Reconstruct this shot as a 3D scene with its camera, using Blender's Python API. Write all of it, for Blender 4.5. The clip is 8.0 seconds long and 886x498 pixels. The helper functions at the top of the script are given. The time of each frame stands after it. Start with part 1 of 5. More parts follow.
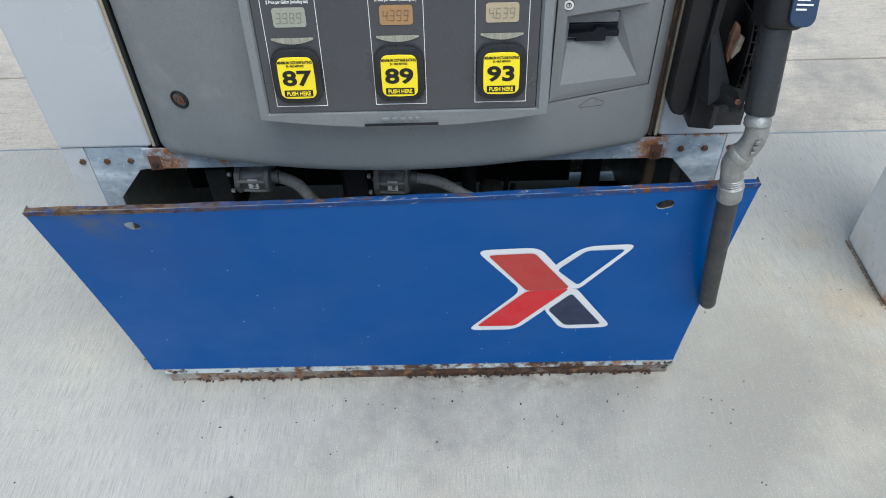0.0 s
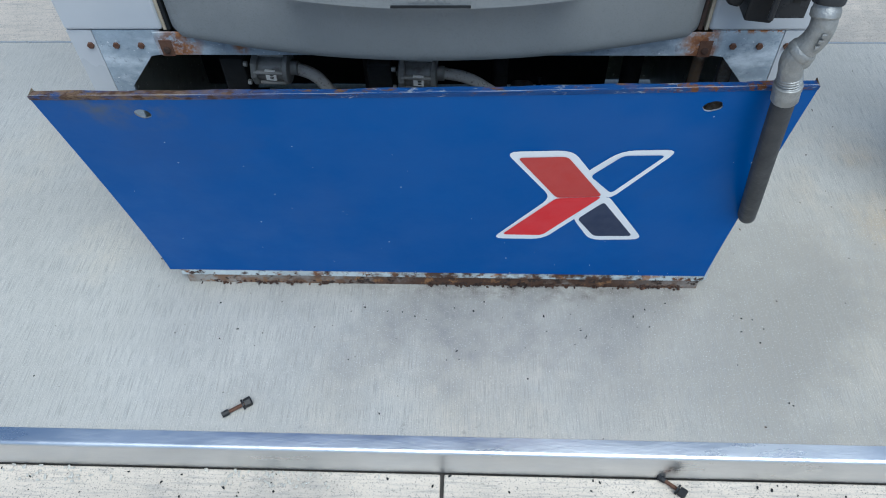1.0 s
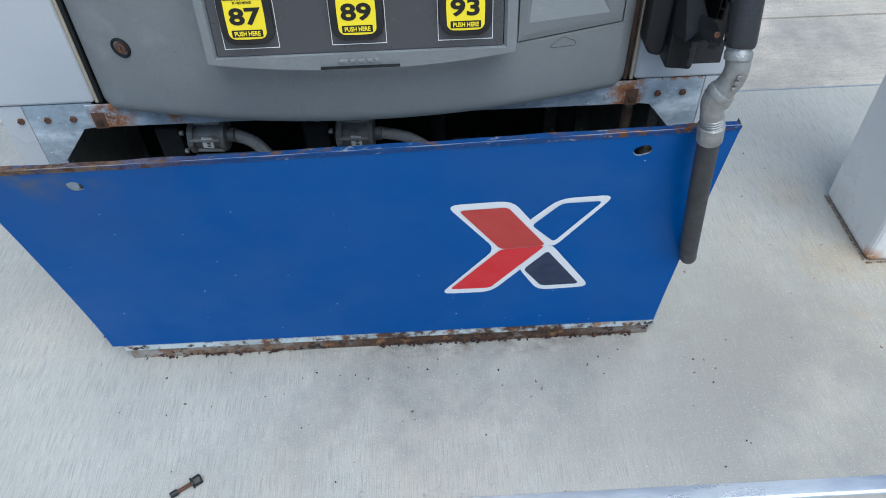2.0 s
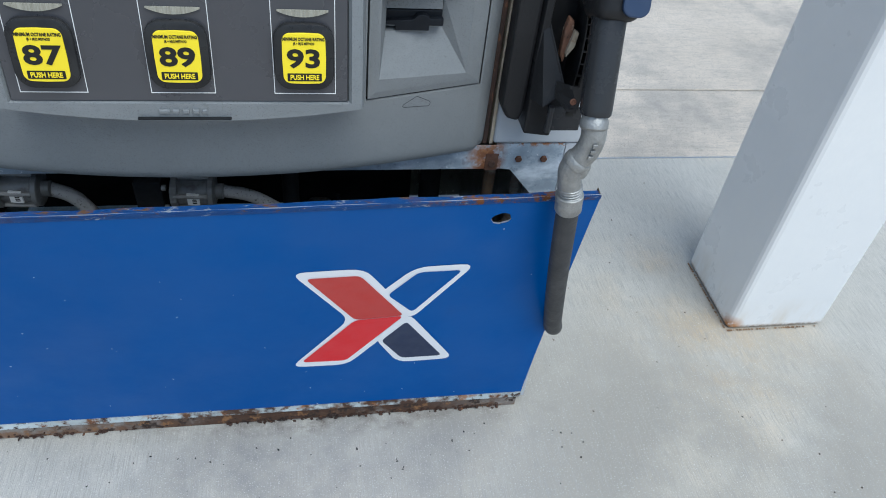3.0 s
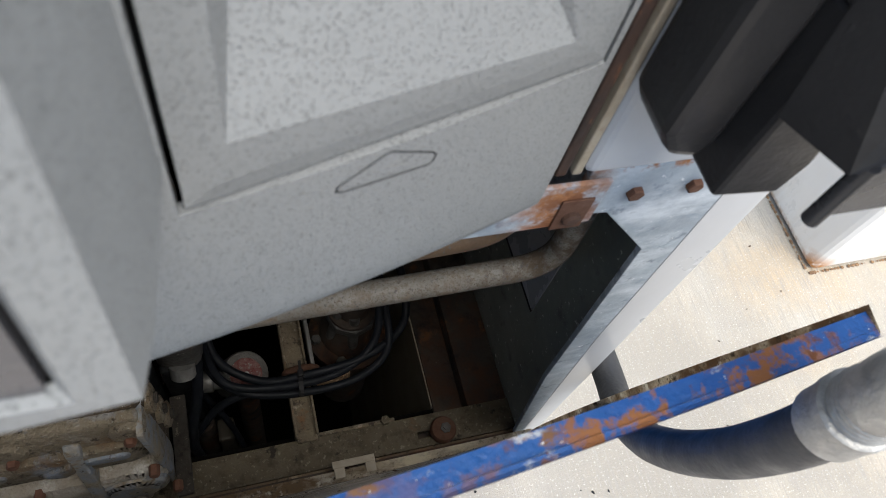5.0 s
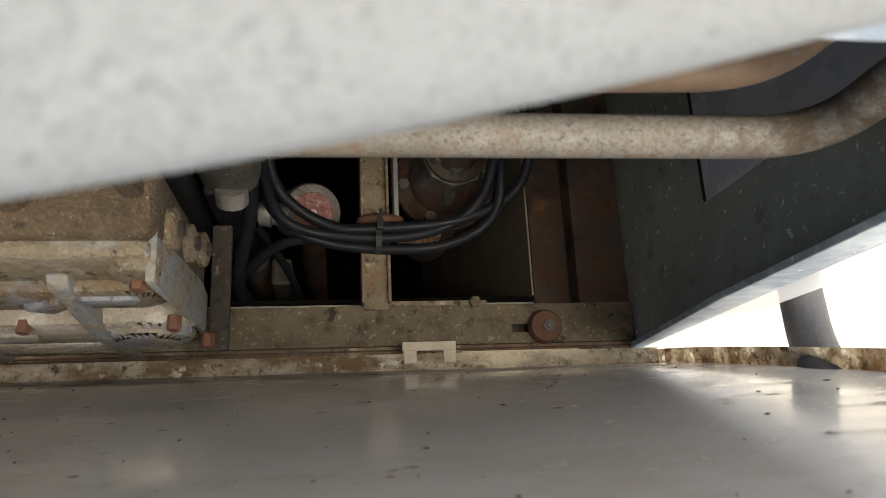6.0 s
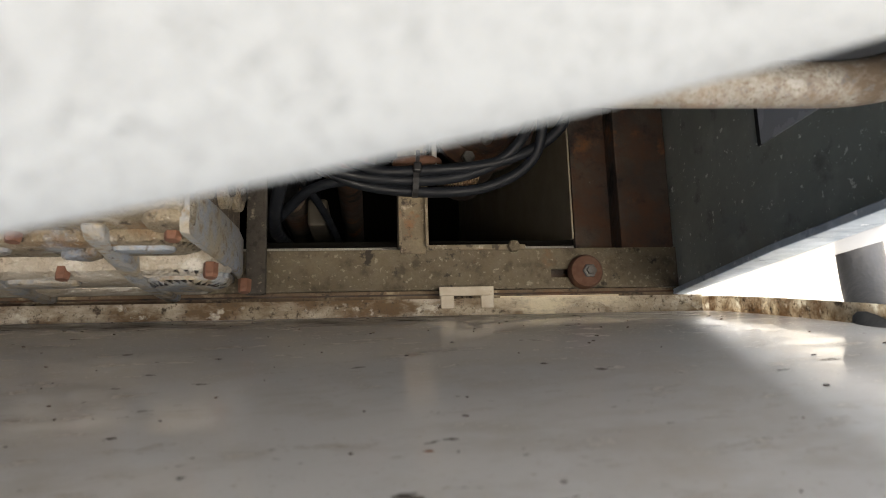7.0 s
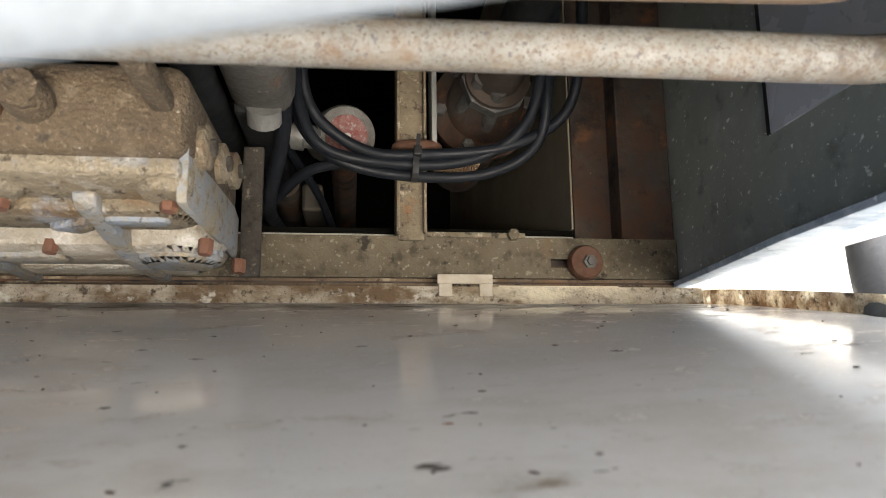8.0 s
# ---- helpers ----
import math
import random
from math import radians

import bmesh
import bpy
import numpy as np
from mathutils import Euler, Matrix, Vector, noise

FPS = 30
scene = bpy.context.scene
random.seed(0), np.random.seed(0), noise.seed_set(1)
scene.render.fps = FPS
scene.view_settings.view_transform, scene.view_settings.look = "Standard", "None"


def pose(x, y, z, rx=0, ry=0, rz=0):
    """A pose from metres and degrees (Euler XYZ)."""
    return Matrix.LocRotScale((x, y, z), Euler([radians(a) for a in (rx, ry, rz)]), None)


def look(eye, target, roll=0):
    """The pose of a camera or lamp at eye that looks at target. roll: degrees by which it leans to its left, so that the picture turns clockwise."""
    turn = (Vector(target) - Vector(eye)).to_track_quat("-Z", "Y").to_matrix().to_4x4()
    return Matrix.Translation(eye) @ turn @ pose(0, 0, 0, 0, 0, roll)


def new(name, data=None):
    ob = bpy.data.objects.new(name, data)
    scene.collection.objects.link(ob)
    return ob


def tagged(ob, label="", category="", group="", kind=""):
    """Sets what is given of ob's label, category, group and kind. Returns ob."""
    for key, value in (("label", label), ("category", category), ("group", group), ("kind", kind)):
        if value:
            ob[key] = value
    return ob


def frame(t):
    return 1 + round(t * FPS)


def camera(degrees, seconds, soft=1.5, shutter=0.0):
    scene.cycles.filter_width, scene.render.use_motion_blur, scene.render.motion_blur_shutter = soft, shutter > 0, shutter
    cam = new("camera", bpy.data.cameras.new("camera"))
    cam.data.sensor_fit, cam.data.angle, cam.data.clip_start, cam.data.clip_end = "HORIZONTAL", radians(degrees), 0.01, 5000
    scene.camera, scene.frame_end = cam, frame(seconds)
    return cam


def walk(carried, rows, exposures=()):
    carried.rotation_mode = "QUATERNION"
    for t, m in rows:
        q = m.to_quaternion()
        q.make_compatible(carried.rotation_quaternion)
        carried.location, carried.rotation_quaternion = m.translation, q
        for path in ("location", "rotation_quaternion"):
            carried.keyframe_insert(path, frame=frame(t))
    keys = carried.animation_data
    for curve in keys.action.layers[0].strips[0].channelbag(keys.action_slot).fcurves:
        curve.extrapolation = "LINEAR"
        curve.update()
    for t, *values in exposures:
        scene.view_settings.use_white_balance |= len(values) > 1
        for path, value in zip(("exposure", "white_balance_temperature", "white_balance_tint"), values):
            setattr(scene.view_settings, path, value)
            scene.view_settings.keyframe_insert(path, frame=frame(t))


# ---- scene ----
cam = camera(61.8, 8.0, soft=0.9)
PATH = [
    (0, (0.069, -0.806, 1.126), (0.048, 0.607, -0.29), -1.8),
    (0.2, (0.061, -0.805, 1.101), (0.026, 0.539, -0.38), -1.8),
    (0.5, (0.066, -0.796, 1.076), (-0.015, 0.458, -0.48), -2.9),
    (1, (0.062, -0.787, 1.075), (-0.016, 0.46, -0.487), -2.1),
    (1.2, (0.063, -0.79, 1.076), (0.002, 0.495, -0.455), -1.1),
    (2.3, (0.099, -0.798, 1.062), (0.179, 0.604, -0.362), -1.0),
    (2.5, (0.12, -0.807, 1.074), (0.235, 0.627, -0.316), 1.6),
    (2.7, (0.141, -0.803, 1.068), (0.353, 0.661, -0.278), 5.8),
    (3, (0.133, -0.732, 1.025), (0.471, 0.721, -0.307), 7.1),
    (3.2, (0.113, -0.65, 1.007), (0.525, 0.799, -0.308), 6.8),
    (3.5, (0.066, -0.546, 1.007), (0.552, 0.801, -0.388), 5.9),
    (4, (0.062, -0.456, 0.995), (0.581, 0.707, -0.547), 7.3),
    (4.2, (0.09, -0.41, 0.977), (0.545, 0.776, -0.568), 4.3),
    (5.3, (0.212, -0.1055, 0.711), (0.739, 0.6455, -1.066), 25.1),
    (5.5, (0.197, -0.0955, 0.679), (0.57, 0.6105, -1.154), 19.3),
    (5.7, (0.193, -0.0815, 0.635), (0.485, 0.5235, -1.249), 20.3),
    (6, (0.204, -0.0845, 0.61), (0.501, 0.4685, -1.289), 26.7),
    (6.5, (0.196, -0.0835, 0.606), (0.448, 0.3945, -1.319), 27.1),
    (7, (0.204, -0.0715, 0.6), (0.404, 0.3025, -1.355), 27.0),
    (7.5, (0.201, -0.0825, 0.583), (0.422, 0.2705, -1.373), 32.7),
    (8, (0.195, -0.0795, 0.585), (0.436, 0.2965, -1.365), 32.7),
]
EXPOSURES = [(0, 0.33, 5850, 2), (0.5, 0.2, 5500, 1), (1.0, 0.2, 5420, 1), (2.5, 0.28, 5520, 2), (3.0, 0.28, 5560, 2), (3.5, 0.52, 5850, 3), (4.2, 0.46, 6000, 6), (5.3, 1.42, 6650, 8), (6.0, 2.3, 7250, 8), (6.5, 2.7, 7400, 9), (7.0, 2.62, 7200, 9), (7.5, 3.12, 6950, 8), (8.0, 3.18, 6900, 8)]
cam.data.dof.use_dof, cam.data.dof.focus_distance, cam.data.dof.aperture_fstop = True, 0.64, 20.0
walk(cam, [(t, look(eye, target, roll)) for t, eye, target, roll in PATH], EXPOSURES)

# ---- world and light ----
world = bpy.data.worlds.new("sky")
scene.world = world
world.use_nodes = True
wn = world.node_tree.nodes
sky = wn.new("ShaderNodeTexSky")
sky.sky_type, sky.sun_disc = "NISHITA", False
sky.sun_elevation, sky.sun_rotation = radians(65), radians(156)
sky.air_density, sky.dust_density = 1.0, 2.5
wn["Background"].inputs["Strength"].default_value = 0.12
world.node_tree.links.new(sky.outputs[0], wn["Background"].inputs["Color"])
sun = new("sun", bpy.data.lights.new("sun", "SUN"))
sun.data.energy, sun.data.angle, sun.data.color = 2.2, radians(50), (1.0, 0.95, 0.88)
sun.matrix_world = look((0.8, -1.8, 4.2), (0, 0, 0.2))


# ---- materials ----
def surf(name, base, other=None, scale=6.0, rough=0.6, metal=0.0, bump=0.0, bscale=300.0, spots=(), rvar=0.12, coat=0.0,
         stretch=(1, 1, 1)):
    """A surface of two colours mixed by noise at two scales, patches of further colours, and fine relief.
    spots: rows of (colour, scale, from, to, roughness[, stretch[, zone]]), each laid over the rest where its noise is high;
    zone: (x, y, z, half widths in x, y, z), outside of which it fades."""
    m = bpy.data.materials.new(name)
    m.use_nodes = True
    nt, n = m.node_tree, m.node_tree.nodes
    b = n["Principled BSDF"]
    tc = n.new("ShaderNodeTexCoord")
    mp = n.new("ShaderNodeMapping")
    mp.inputs["Scale"].default_value = stretch
    nt.links.new(tc.outputs["Object"], mp.inputs["Vector"])

    def zone_at(z):
        a = n.new("ShaderNodeVectorMath")
        a.operation = "SUBTRACT"
        a.inputs[1].default_value = z[:3]
        nt.links.new(tc.outputs["Object"], a.inputs[0])
        c = n.new("ShaderNodeVectorMath")
        c.operation = "DIVIDE"
        c.inputs[1].default_value = z[3:]
        nt.links.new(a.outputs[0], c.inputs[0])
        d = n.new("ShaderNodeVectorMath")
        d.operation = "LENGTH"
        nt.links.new(c.outputs[0], d.inputs[0])
        r = n.new("ShaderNodeMapRange")
        r.inputs["From Min"].default_value, r.inputs["From Max"].default_value = 1.0, 0.35
        nt.links.new(d.outputs["Value"], r.inputs["Value"])
        return r.outputs["Result"]

    def times(a, c):
        x = n.new("ShaderNodeMath")
        x.operation = "MULTIPLY"
        nt.links.new(a, x.inputs[0])
        nt.links.new(c, x.inputs[1])
        return x.outputs[0]

    def noise_at(s, detail=6.0, rg=0.6, lo=0.35, hi=0.65, own=None):
        t = n.new("ShaderNodeTexNoise")
        t.inputs["Scale"].default_value, t.inputs["Detail"].default_value = s, detail
        t.inputs["Roughness"].default_value = rg
        if own:
            om = n.new("ShaderNodeMapping")
            om.inputs["Scale"].default_value = own
            nt.links.new(tc.outputs["Object"], om.inputs["Vector"])
            nt.links.new(om.outputs[0], t.inputs["Vector"])
        else:
            nt.links.new(mp.outputs[0], t.inputs["Vector"])
        r = n.new("ShaderNodeMapRange")
        r.inputs["From Min"].default_value, r.inputs["From Max"].default_value = lo, hi
        nt.links.new(t.outputs["Fac"], r.inputs["Value"])
        return r.outputs["Result"]

    def mix(fac, a, c):
        x = n.new("ShaderNodeMix")
        x.data_type = "RGBA"
        nt.links.new(fac, x.inputs[0])
        for socket, value in ((x.inputs[6], a), (x.inputs[7], c)):
            if isinstance(value, tuple):
                socket.default_value = (*value, 1)
            else:
                nt.links.new(value, socket)
        return x.outputs[2]

    def mixf(fac, a, c):
        x = n.new("ShaderNodeMix")
        nt.links.new(fac, x.inputs[0])
        for socket, value in ((x.inputs[2], a), (x.inputs[3], c)):
            if isinstance(value, (int, float)):
                socket.default_value = value
            else:
                nt.links.new(value, socket)
        return x.outputs[0]

    other = other or tuple(v * 0.82 for v in base)
    col = mix(noise_at(scale), base, other)
    fine = noise_at(scale * 14, 4.0, 0.7)
    half = n.new("ShaderNodeMath")
    half.operation = "MULTIPLY"
    half.inputs[1].default_value = 0.35
    nt.links.new(fine, half.inputs[0])
    col = mix(half.outputs[0], col, other)
    rg = mixf(noise_at(scale * 3), max(rough - rvar, 0.03), min(rough + rvar, 1.0))
    mt = metal
    for colour, s, lo, hi, r, *more in spots:
        f = noise_at(s, 8.0, 0.65, lo, hi, more[0] if more else None)
        if len(more) > 1:
            f = times(f, zone_at(more[1]))
        col, rg = mix(f, col, colour), mixf(f, rg, r)
        if metal:
            mt = mixf(f, mt, 0.0)
    nt.links.new(col, b.inputs["Base Color"])
    nt.links.new(rg, b.inputs["Roughness"])
    if metal:
        if isinstance(mt, float):
            b.inputs["Metallic"].default_value = mt
        else:
            nt.links.new(mt, b.inputs["Metallic"])
    b.inputs["Coat Weight"].default_value = coat
    b.inputs["Coat Roughness"].default_value = 0.12
    if bump:
        bp = n.new("ShaderNodeBump")
        bp.inputs["Distance"].default_value, bp.inputs["Strength"].default_value = bump, 1.0
        t = n.new("ShaderNodeTexNoise")
        t.inputs["Scale"].default_value, t.inputs["Detail"].default_value = bscale, 3.0
        nt.links.new(mp.outputs[0], t.inputs["Vector"])
        nt.links.new(t.outputs["Fac"], bp.inputs["Height"])
        nt.links.new(bp.outputs[0], b.inputs["Normal"])
    return m


def plain(name, base, rough=0.5, metal=0.0):
    m = bpy.data.materials.new(name)
    m.use_nodes = True
    b = m.node_tree.nodes["Principled BSDF"]
    b.inputs["Base Color"].default_value = (*base, 1)
    b.inputs["Roughness"].default_value, b.inputs["Metallic"].default_value = rough, metal
    return m


def pitted(name, base, dark, pit_scale, rough):
    """Moulded plastic with a grainy, pitted skin."""
    m = surf(name, base, tuple(v * 0.85 for v in base), 4.0, rough, spots=[(tuple(v * 0.45 for v in base), 700.0, 0.60, 0.65, rough), (tuple(v * 1.35 for v in base), 9.0, 0.58, 0.85, rough)])
    nt, n = m.node_tree, m.node_tree.nodes
    b = n["Principled BSDF"]
    tc = n.new("ShaderNodeTexCoord")
    v = n.new("ShaderNodeTexVoronoi")
    v.inputs["Scale"].default_value = pit_scale
    v.inputs["Randomness"].default_value = 1.0
    nt.links.new(tc.outputs["Object"], v.inputs["Vector"])
    pick = n.new("ShaderNodeTexNoise")
    pick.inputs["Scale"].default_value, pick.inputs["Detail"].default_value = pit_scale * 0.9, 2.0
    nt.links.new(tc.outputs["Object"], pick.inputs["Vector"])
    size = n.new("ShaderNodeMapRange")
    size.inputs["From Min"].default_value, size.inputs["From Max"].default_value = 0.34, 0.66
    size.inputs["To Min"].default_value, size.inputs["To Max"].default_value = 0.22, 0.48
    nt.links.new(pick.outputs["Fac"], size.inputs["Value"])
    pit = n.new("ShaderNodeMath")
    pit.operation = "SUBTRACT"
    nt.links.new(size.outputs[0], pit.inputs[0])
    nt.links.new(v.outputs["Distance"], pit.inputs[1])
    sharp = n.new("ShaderNodeMapRange")
    sharp.inputs["From Min"].default_value, sharp.inputs["From Max"].default_value = 0.0, 0.16
    nt.links.new(pit.outputs[0], sharp.inputs["Value"])
    old = b.inputs["Base Color"].links[0].from_socket
    x = n.new("ShaderNodeMix")
    x.data_type = "RGBA"
    nt.links.new(sharp.outputs[0], x.inputs[0])
    nt.links.new(old, x.inputs[6])
    x.inputs[7].default_value = (*dark, 1)
    nt.links.new(x.outputs[2], b.inputs["Base Color"])
    grain = n.new("ShaderNodeTexNoise")
    grain.inputs["Scale"].default_value, grain.inputs["Detail"].default_value = pit_scale * 2.4, 2.0
    nt.links.new(tc.outputs["Object"], grain.inputs["Vector"])
    h = n.new("ShaderNodeMath")
    h.operation = "SUBTRACT"
    nt.links.new(grain.outputs["Fac"], h.inputs[0])
    nt.links.new(sharp.outputs[0], h.inputs[1])
    bp = n.new("ShaderNodeBump")
    bp.inputs["Distance"].default_value, bp.inputs["Strength"].default_value = 0.00030, 0.7
    nt.links.new(h.outputs[0], bp.inputs["Height"])
    nt.links.new(bp.outputs[0], b.inputs["Normal"])
    return m


RUST = (0.17, 0.065, 0.025)
RUST2 = (0.30, 0.13, 0.05)
M_concrete = surf("island_concrete", (0.545, 0.52, 0.46), (0.455, 0.43, 0.375), 2.6, 0.85, 0, 0.0009, 800,
                  [((0.66, 0.57, 0.43), 1.9, 0.52, 0.80, 0.8), ((0.60, 0.44, 0.25), 5.0, 0.46, 0.78, 0.85, None, (0.90, 0.12, 0, 0.30, 0.40, 1)), ((0.58, 0.42, 0.23), 11.0, 0.42, 0.66, 0.85, None, (0.88, 0.06, 0, 0.13, 0.20, 1)),
                   # two grey zones: broad before the dispenser, then a dark line along its foot
                   ((0.24, 0.235, 0.225), 4.2, 0.42, 0.68, 0.9, None, (0.05, -0.09, 0, 0.62, 0.25, 1)),
                   # last entry here: shading put into the colour right of the dispenser
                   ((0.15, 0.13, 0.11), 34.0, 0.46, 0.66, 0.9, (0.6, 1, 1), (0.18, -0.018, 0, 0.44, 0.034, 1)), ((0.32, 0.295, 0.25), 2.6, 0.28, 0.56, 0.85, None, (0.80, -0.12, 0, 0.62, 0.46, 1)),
                   ((0.17, 0.165, 0.16), 30.0, 0.60, 0.70, 0.9, None, (0.0, -0.295, 0, 0.5, 0.03, 1)),
                   ((0.16, 0.155, 0.15), 95.0, 0.70, 0.76, 0.9),
                   ((0.40, 0.385, 0.36), 70.0, 0.52, 0.80, 0.9, (5, 0.22, 1)), ((0.32, 0.305, 0.275), 130.0, 0.48, 0.66, 0.9, (6, 0.16, 1)), ((0.30, 0.285, 0.26), 520.0, 0.54, 0.68, 0.9), ((0.70, 0.68, 0.62), 420.0, 0.58, 0.68, 0.9)])
M_drive = surf("drive_concrete", (0.66, 0.575, 0.475), (0.54, 0.47, 0.385), 2.2, 0.85, 0, 0.0010, 420,
               [((0.30, 0.28, 0.25), 3.0, 0.50, 0.74, 0.9), ((0.32, 0.30, 0.27), 60.0, 0.50, 0.74, 0.9, (0.3, 4, 1)), ((0.19, 0.18, 0.165), 380.0, 0.54, 0.66, 0.9)])
M_joint = surf("joint_filler", (0.10, 0.095, 0.09), (0.06, 0.055, 0.05), 20, 0.9)
M_steel = surf("stainless_edging", (0.72, 0.74, 0.76), (0.6, 0.62, 0.64), 5, 0.38, 1.0, 0.0003, 300,
               [((0.35, 0.33, 0.32), 4.0, 0.64, 0.8, 0.7)], stretch=(0.3, 1, 1))
M_white = surf("white_paint", (0.80, 0.79, 0.765), (0.75, 0.745, 0.73), 3, 0.35, 0, 0.0002, 120,
               [((0.55, 0.50, 0.44), 2.0, 0.72, 0.95, 0.5), ((0.62, 0.56, 0.47), 18.0, 0.46, 0.72, 0.6, (1, 1, 0.3), (0, 0, 0, 0.4, 0.4, 0.09)), ((0.34, 0.22, 0.12), 110.0, 0.42, 0.56, 0.8, None, (0, 0, 0, 0.4, 0.4, 0.016)),
                ((0.44, 0.20, 0.07), 60.0, 0.36, 0.52, 0.8, None, (-0.090, -0.095, 0.004, 0.030, 0.030, 0.034))])
M_skin = surf("silver_painted_steel", (0.49, 0.505, 0.525), (0.44, 0.455, 0.475), 2, 0.32, 0.0, 0.0002, 60, coat=0.3)
M_door = pitted("grey_grained_plastic", (0.220, 0.230, 0.233), (0.130, 0.136, 0.138), 950, 0.55)
M_bezel = pitted("grey_bezel_plastic", (0.220, 0.232, 0.236), (0.132, 0.139, 0.142), 950, 0.5)
M_glass = surf("dark_overlay", (0.055, 0.056, 0.062), (0.066, 0.065, 0.07), 5, 0.28, 0, 0, 1,
               [((0.11, 0.11, 0.11), 3.0, 0.68, 0.95, 0.45)])
M_blue = surf("blue_paint", (0.001, 0.086, 0.335), (0.001, 0.076, 0.305), 2.5, 0.42, 0, 0.0001, 90,
              [((0.20, 0.28, 0.40), 240.0, 0.77, 0.80, 0.6), ((0.025, 0.085, 0.27), 3.0, 0.55, 0.80, 0.55),
               ((0.10, 0.12, 0.16), 14.0, 0.50, 0.70, 0.7, None, (-0.35, -0.09, 0.52, 0.12, 0.2, 0.06))])
M_blue.node_tree.nodes["Principled BSDF"].inputs["Specular IOR Level"].default_value = 0.15
M_edge = surf("chipped_blue_edge", (0.012, 0.09, 0.34), (0.02, 0.11, 0.36), 8, 0.5, 0, 0.0008, 260,
              [((0.50, 0.54, 0.58), 90.0, 0.60, 0.66, 0.6, (0.5, 1, 1)), ((0.22, 0.12, 0.065), 60.0, 0.58, 0.64, 0.9, (0.5, 1, 1)), ((0.66, 0.68, 0.70), 190.0, 0.66, 0.69, 0.6),
               ((0.30, 0.20, 0.12), 90.0, 0.36, 0.54, 0.9, (0.5, 1, 1), (-0.36, -0.08, 0.52, 0.22, 0.5, 0.5)), ((0.12, 0.065, 0.04), 120.0, 0.48, 0.60, 0.95, (0.6, 1, 1), (-0.34, -0.08, 0.52, 0.26, 0.5, 0.5)),
               (RUST2, 70.0, 0.50, 0.57, 0.9, None, (0.36, -0.08, 0.52, 0.14, 0.5, 0.5)), (RUST, 40.0, 0.56, 0.62, 0.9, None, (0.36, -0.08, 0.52, 0.16, 0.5, 0.5))])
M_inner = surf("grey_primer_inside", (0.90, 0.89, 0.88), (0.84, 0.825, 0.80), 5, 0.10, 0, 0.00005, 60,
               [((0.30, 0.26, 0.21), 75.0, 0.69, 0.73, 0.8), ((0.12, 0.10, 0.085), 160.0, 0.73, 0.76, 0.9), ((0.66, 0.60, 0.52), 9.0, 0.52, 0.78, 0.35), ((0.70, 0.67, 0.62), 40.0, 0.50, 0.75, 0.3, (0.6, 1, 1)),
                ((0.30, 0.25, 0.19), 26.0, 0.40, 0.60, 0.6, (0.5, 1, 1), (0.0, 0.0, 0.06, 0.7, 0.08, 0.075)), ((0.07, 0.055, 0.04), 60.0, 0.58, 0.66, 0.9, (0.4, 1, 1), (0.0, 0.0, 0.06, 0.7, 0.08, 0.11)),
                ((0.36, 0.31, 0.25), 70.0, 0.58, 0.70, 0.5, (0.5, 1, 1)), ((0.10, 0.085, 0.07), 80.0, 0.635, 0.67, 0.9, (0.45, 1, 1)),
                ((0.40, 0.36, 0.30), 520.0, 0.60, 0.70, 0.6), ((0.12, 0.10, 0.08), 210.0, 0.68, 0.71, 0.9, (0.5, 1, 1))], rvar=0.04)
M_lip = surf("dirty_white_lip", (0.68, 0.62, 0.50), (0.46, 0.38, 0.27), 40, 0.7, 0, 0.0008, 500,
             [((0.22, 0.145, 0.08), 44.0, 0.42, 0.58, 0.9, (0.5, 1, 1)), ((0.16, 0.125, 0.09), 420.0, 0.55, 0.66, 0.9), ((0.10, 0.075, 0.05), 130.0, 0.57, 0.66, 0.9),
              ((0.74, 0.70, 0.60), 70.0, 0.58, 0.66, 0.7), ((0.80, 0.71, 0.52), 60.0, 0.40, 0.56, 0.4, (0.5, 1, 1), (0.345, 0.02, 0.05, 0.075, 0.1, 0.1))])
M_tab = surf("yellowed_white_tab", (0.44, 0.385, 0.295), (0.32, 0.265, 0.19), 60, 0.5, 0, 0.0003, 300, [((0.22, 0.15, 0.09), 90.0, 0.60, 0.72, 0.9)])
M_bare = surf("pale_cream_strip", (0.78, 0.70, 0.52), (0.62, 0.50, 0.32), 40, 0.4, 0, 0.0003, 300, [((0.22, 0.14, 0.07), 50.0, 0.60, 0.70, 0.9)])
M_skirt = surf("rusty_tan_skirt", (0.16, 0.115, 0.07), (0.085, 0.055, 0.033), 20, 0.9, 0, 0.0008, 300,
               [((0.30, 0.24, 0.16), 44.0, 0.54, 0.66, 0.9), ((0.035, 0.027, 0.02), 90.0, 0.56, 0.64, 0.95), ((0.20, 0.08, 0.03), 16.0, 0.56, 0.68, 0.95)])
M_crust = surf("tan_rust_line", (0.34, 0.22, 0.12), (0.14, 0.08, 0.045), 60, 0.9)
M_flange = surf("flaking_white_flange", (0.56, 0.62, 0.63), (0.42, 0.46, 0.46), 12, 0.6, 0, 0.001, 120,
                [(RUST, 44.0, 0.56, 0.63, 0.9), ((0.05, 0.028, 0.02), 70.0, 0.56, 0.62, 0.95), ((0.30, 0.13, 0.05), 34.0, 0.53, 0.63, 0.95, None, (0.15, -0.29, 0.03, 0.50, 0.2, 0.1)), ((0.07, 0.036, 0.022), 22.0, 0.47, 0.58, 0.95, None, (0.16, -0.29, 0.03, 0.46, 0.2, 0.1))])
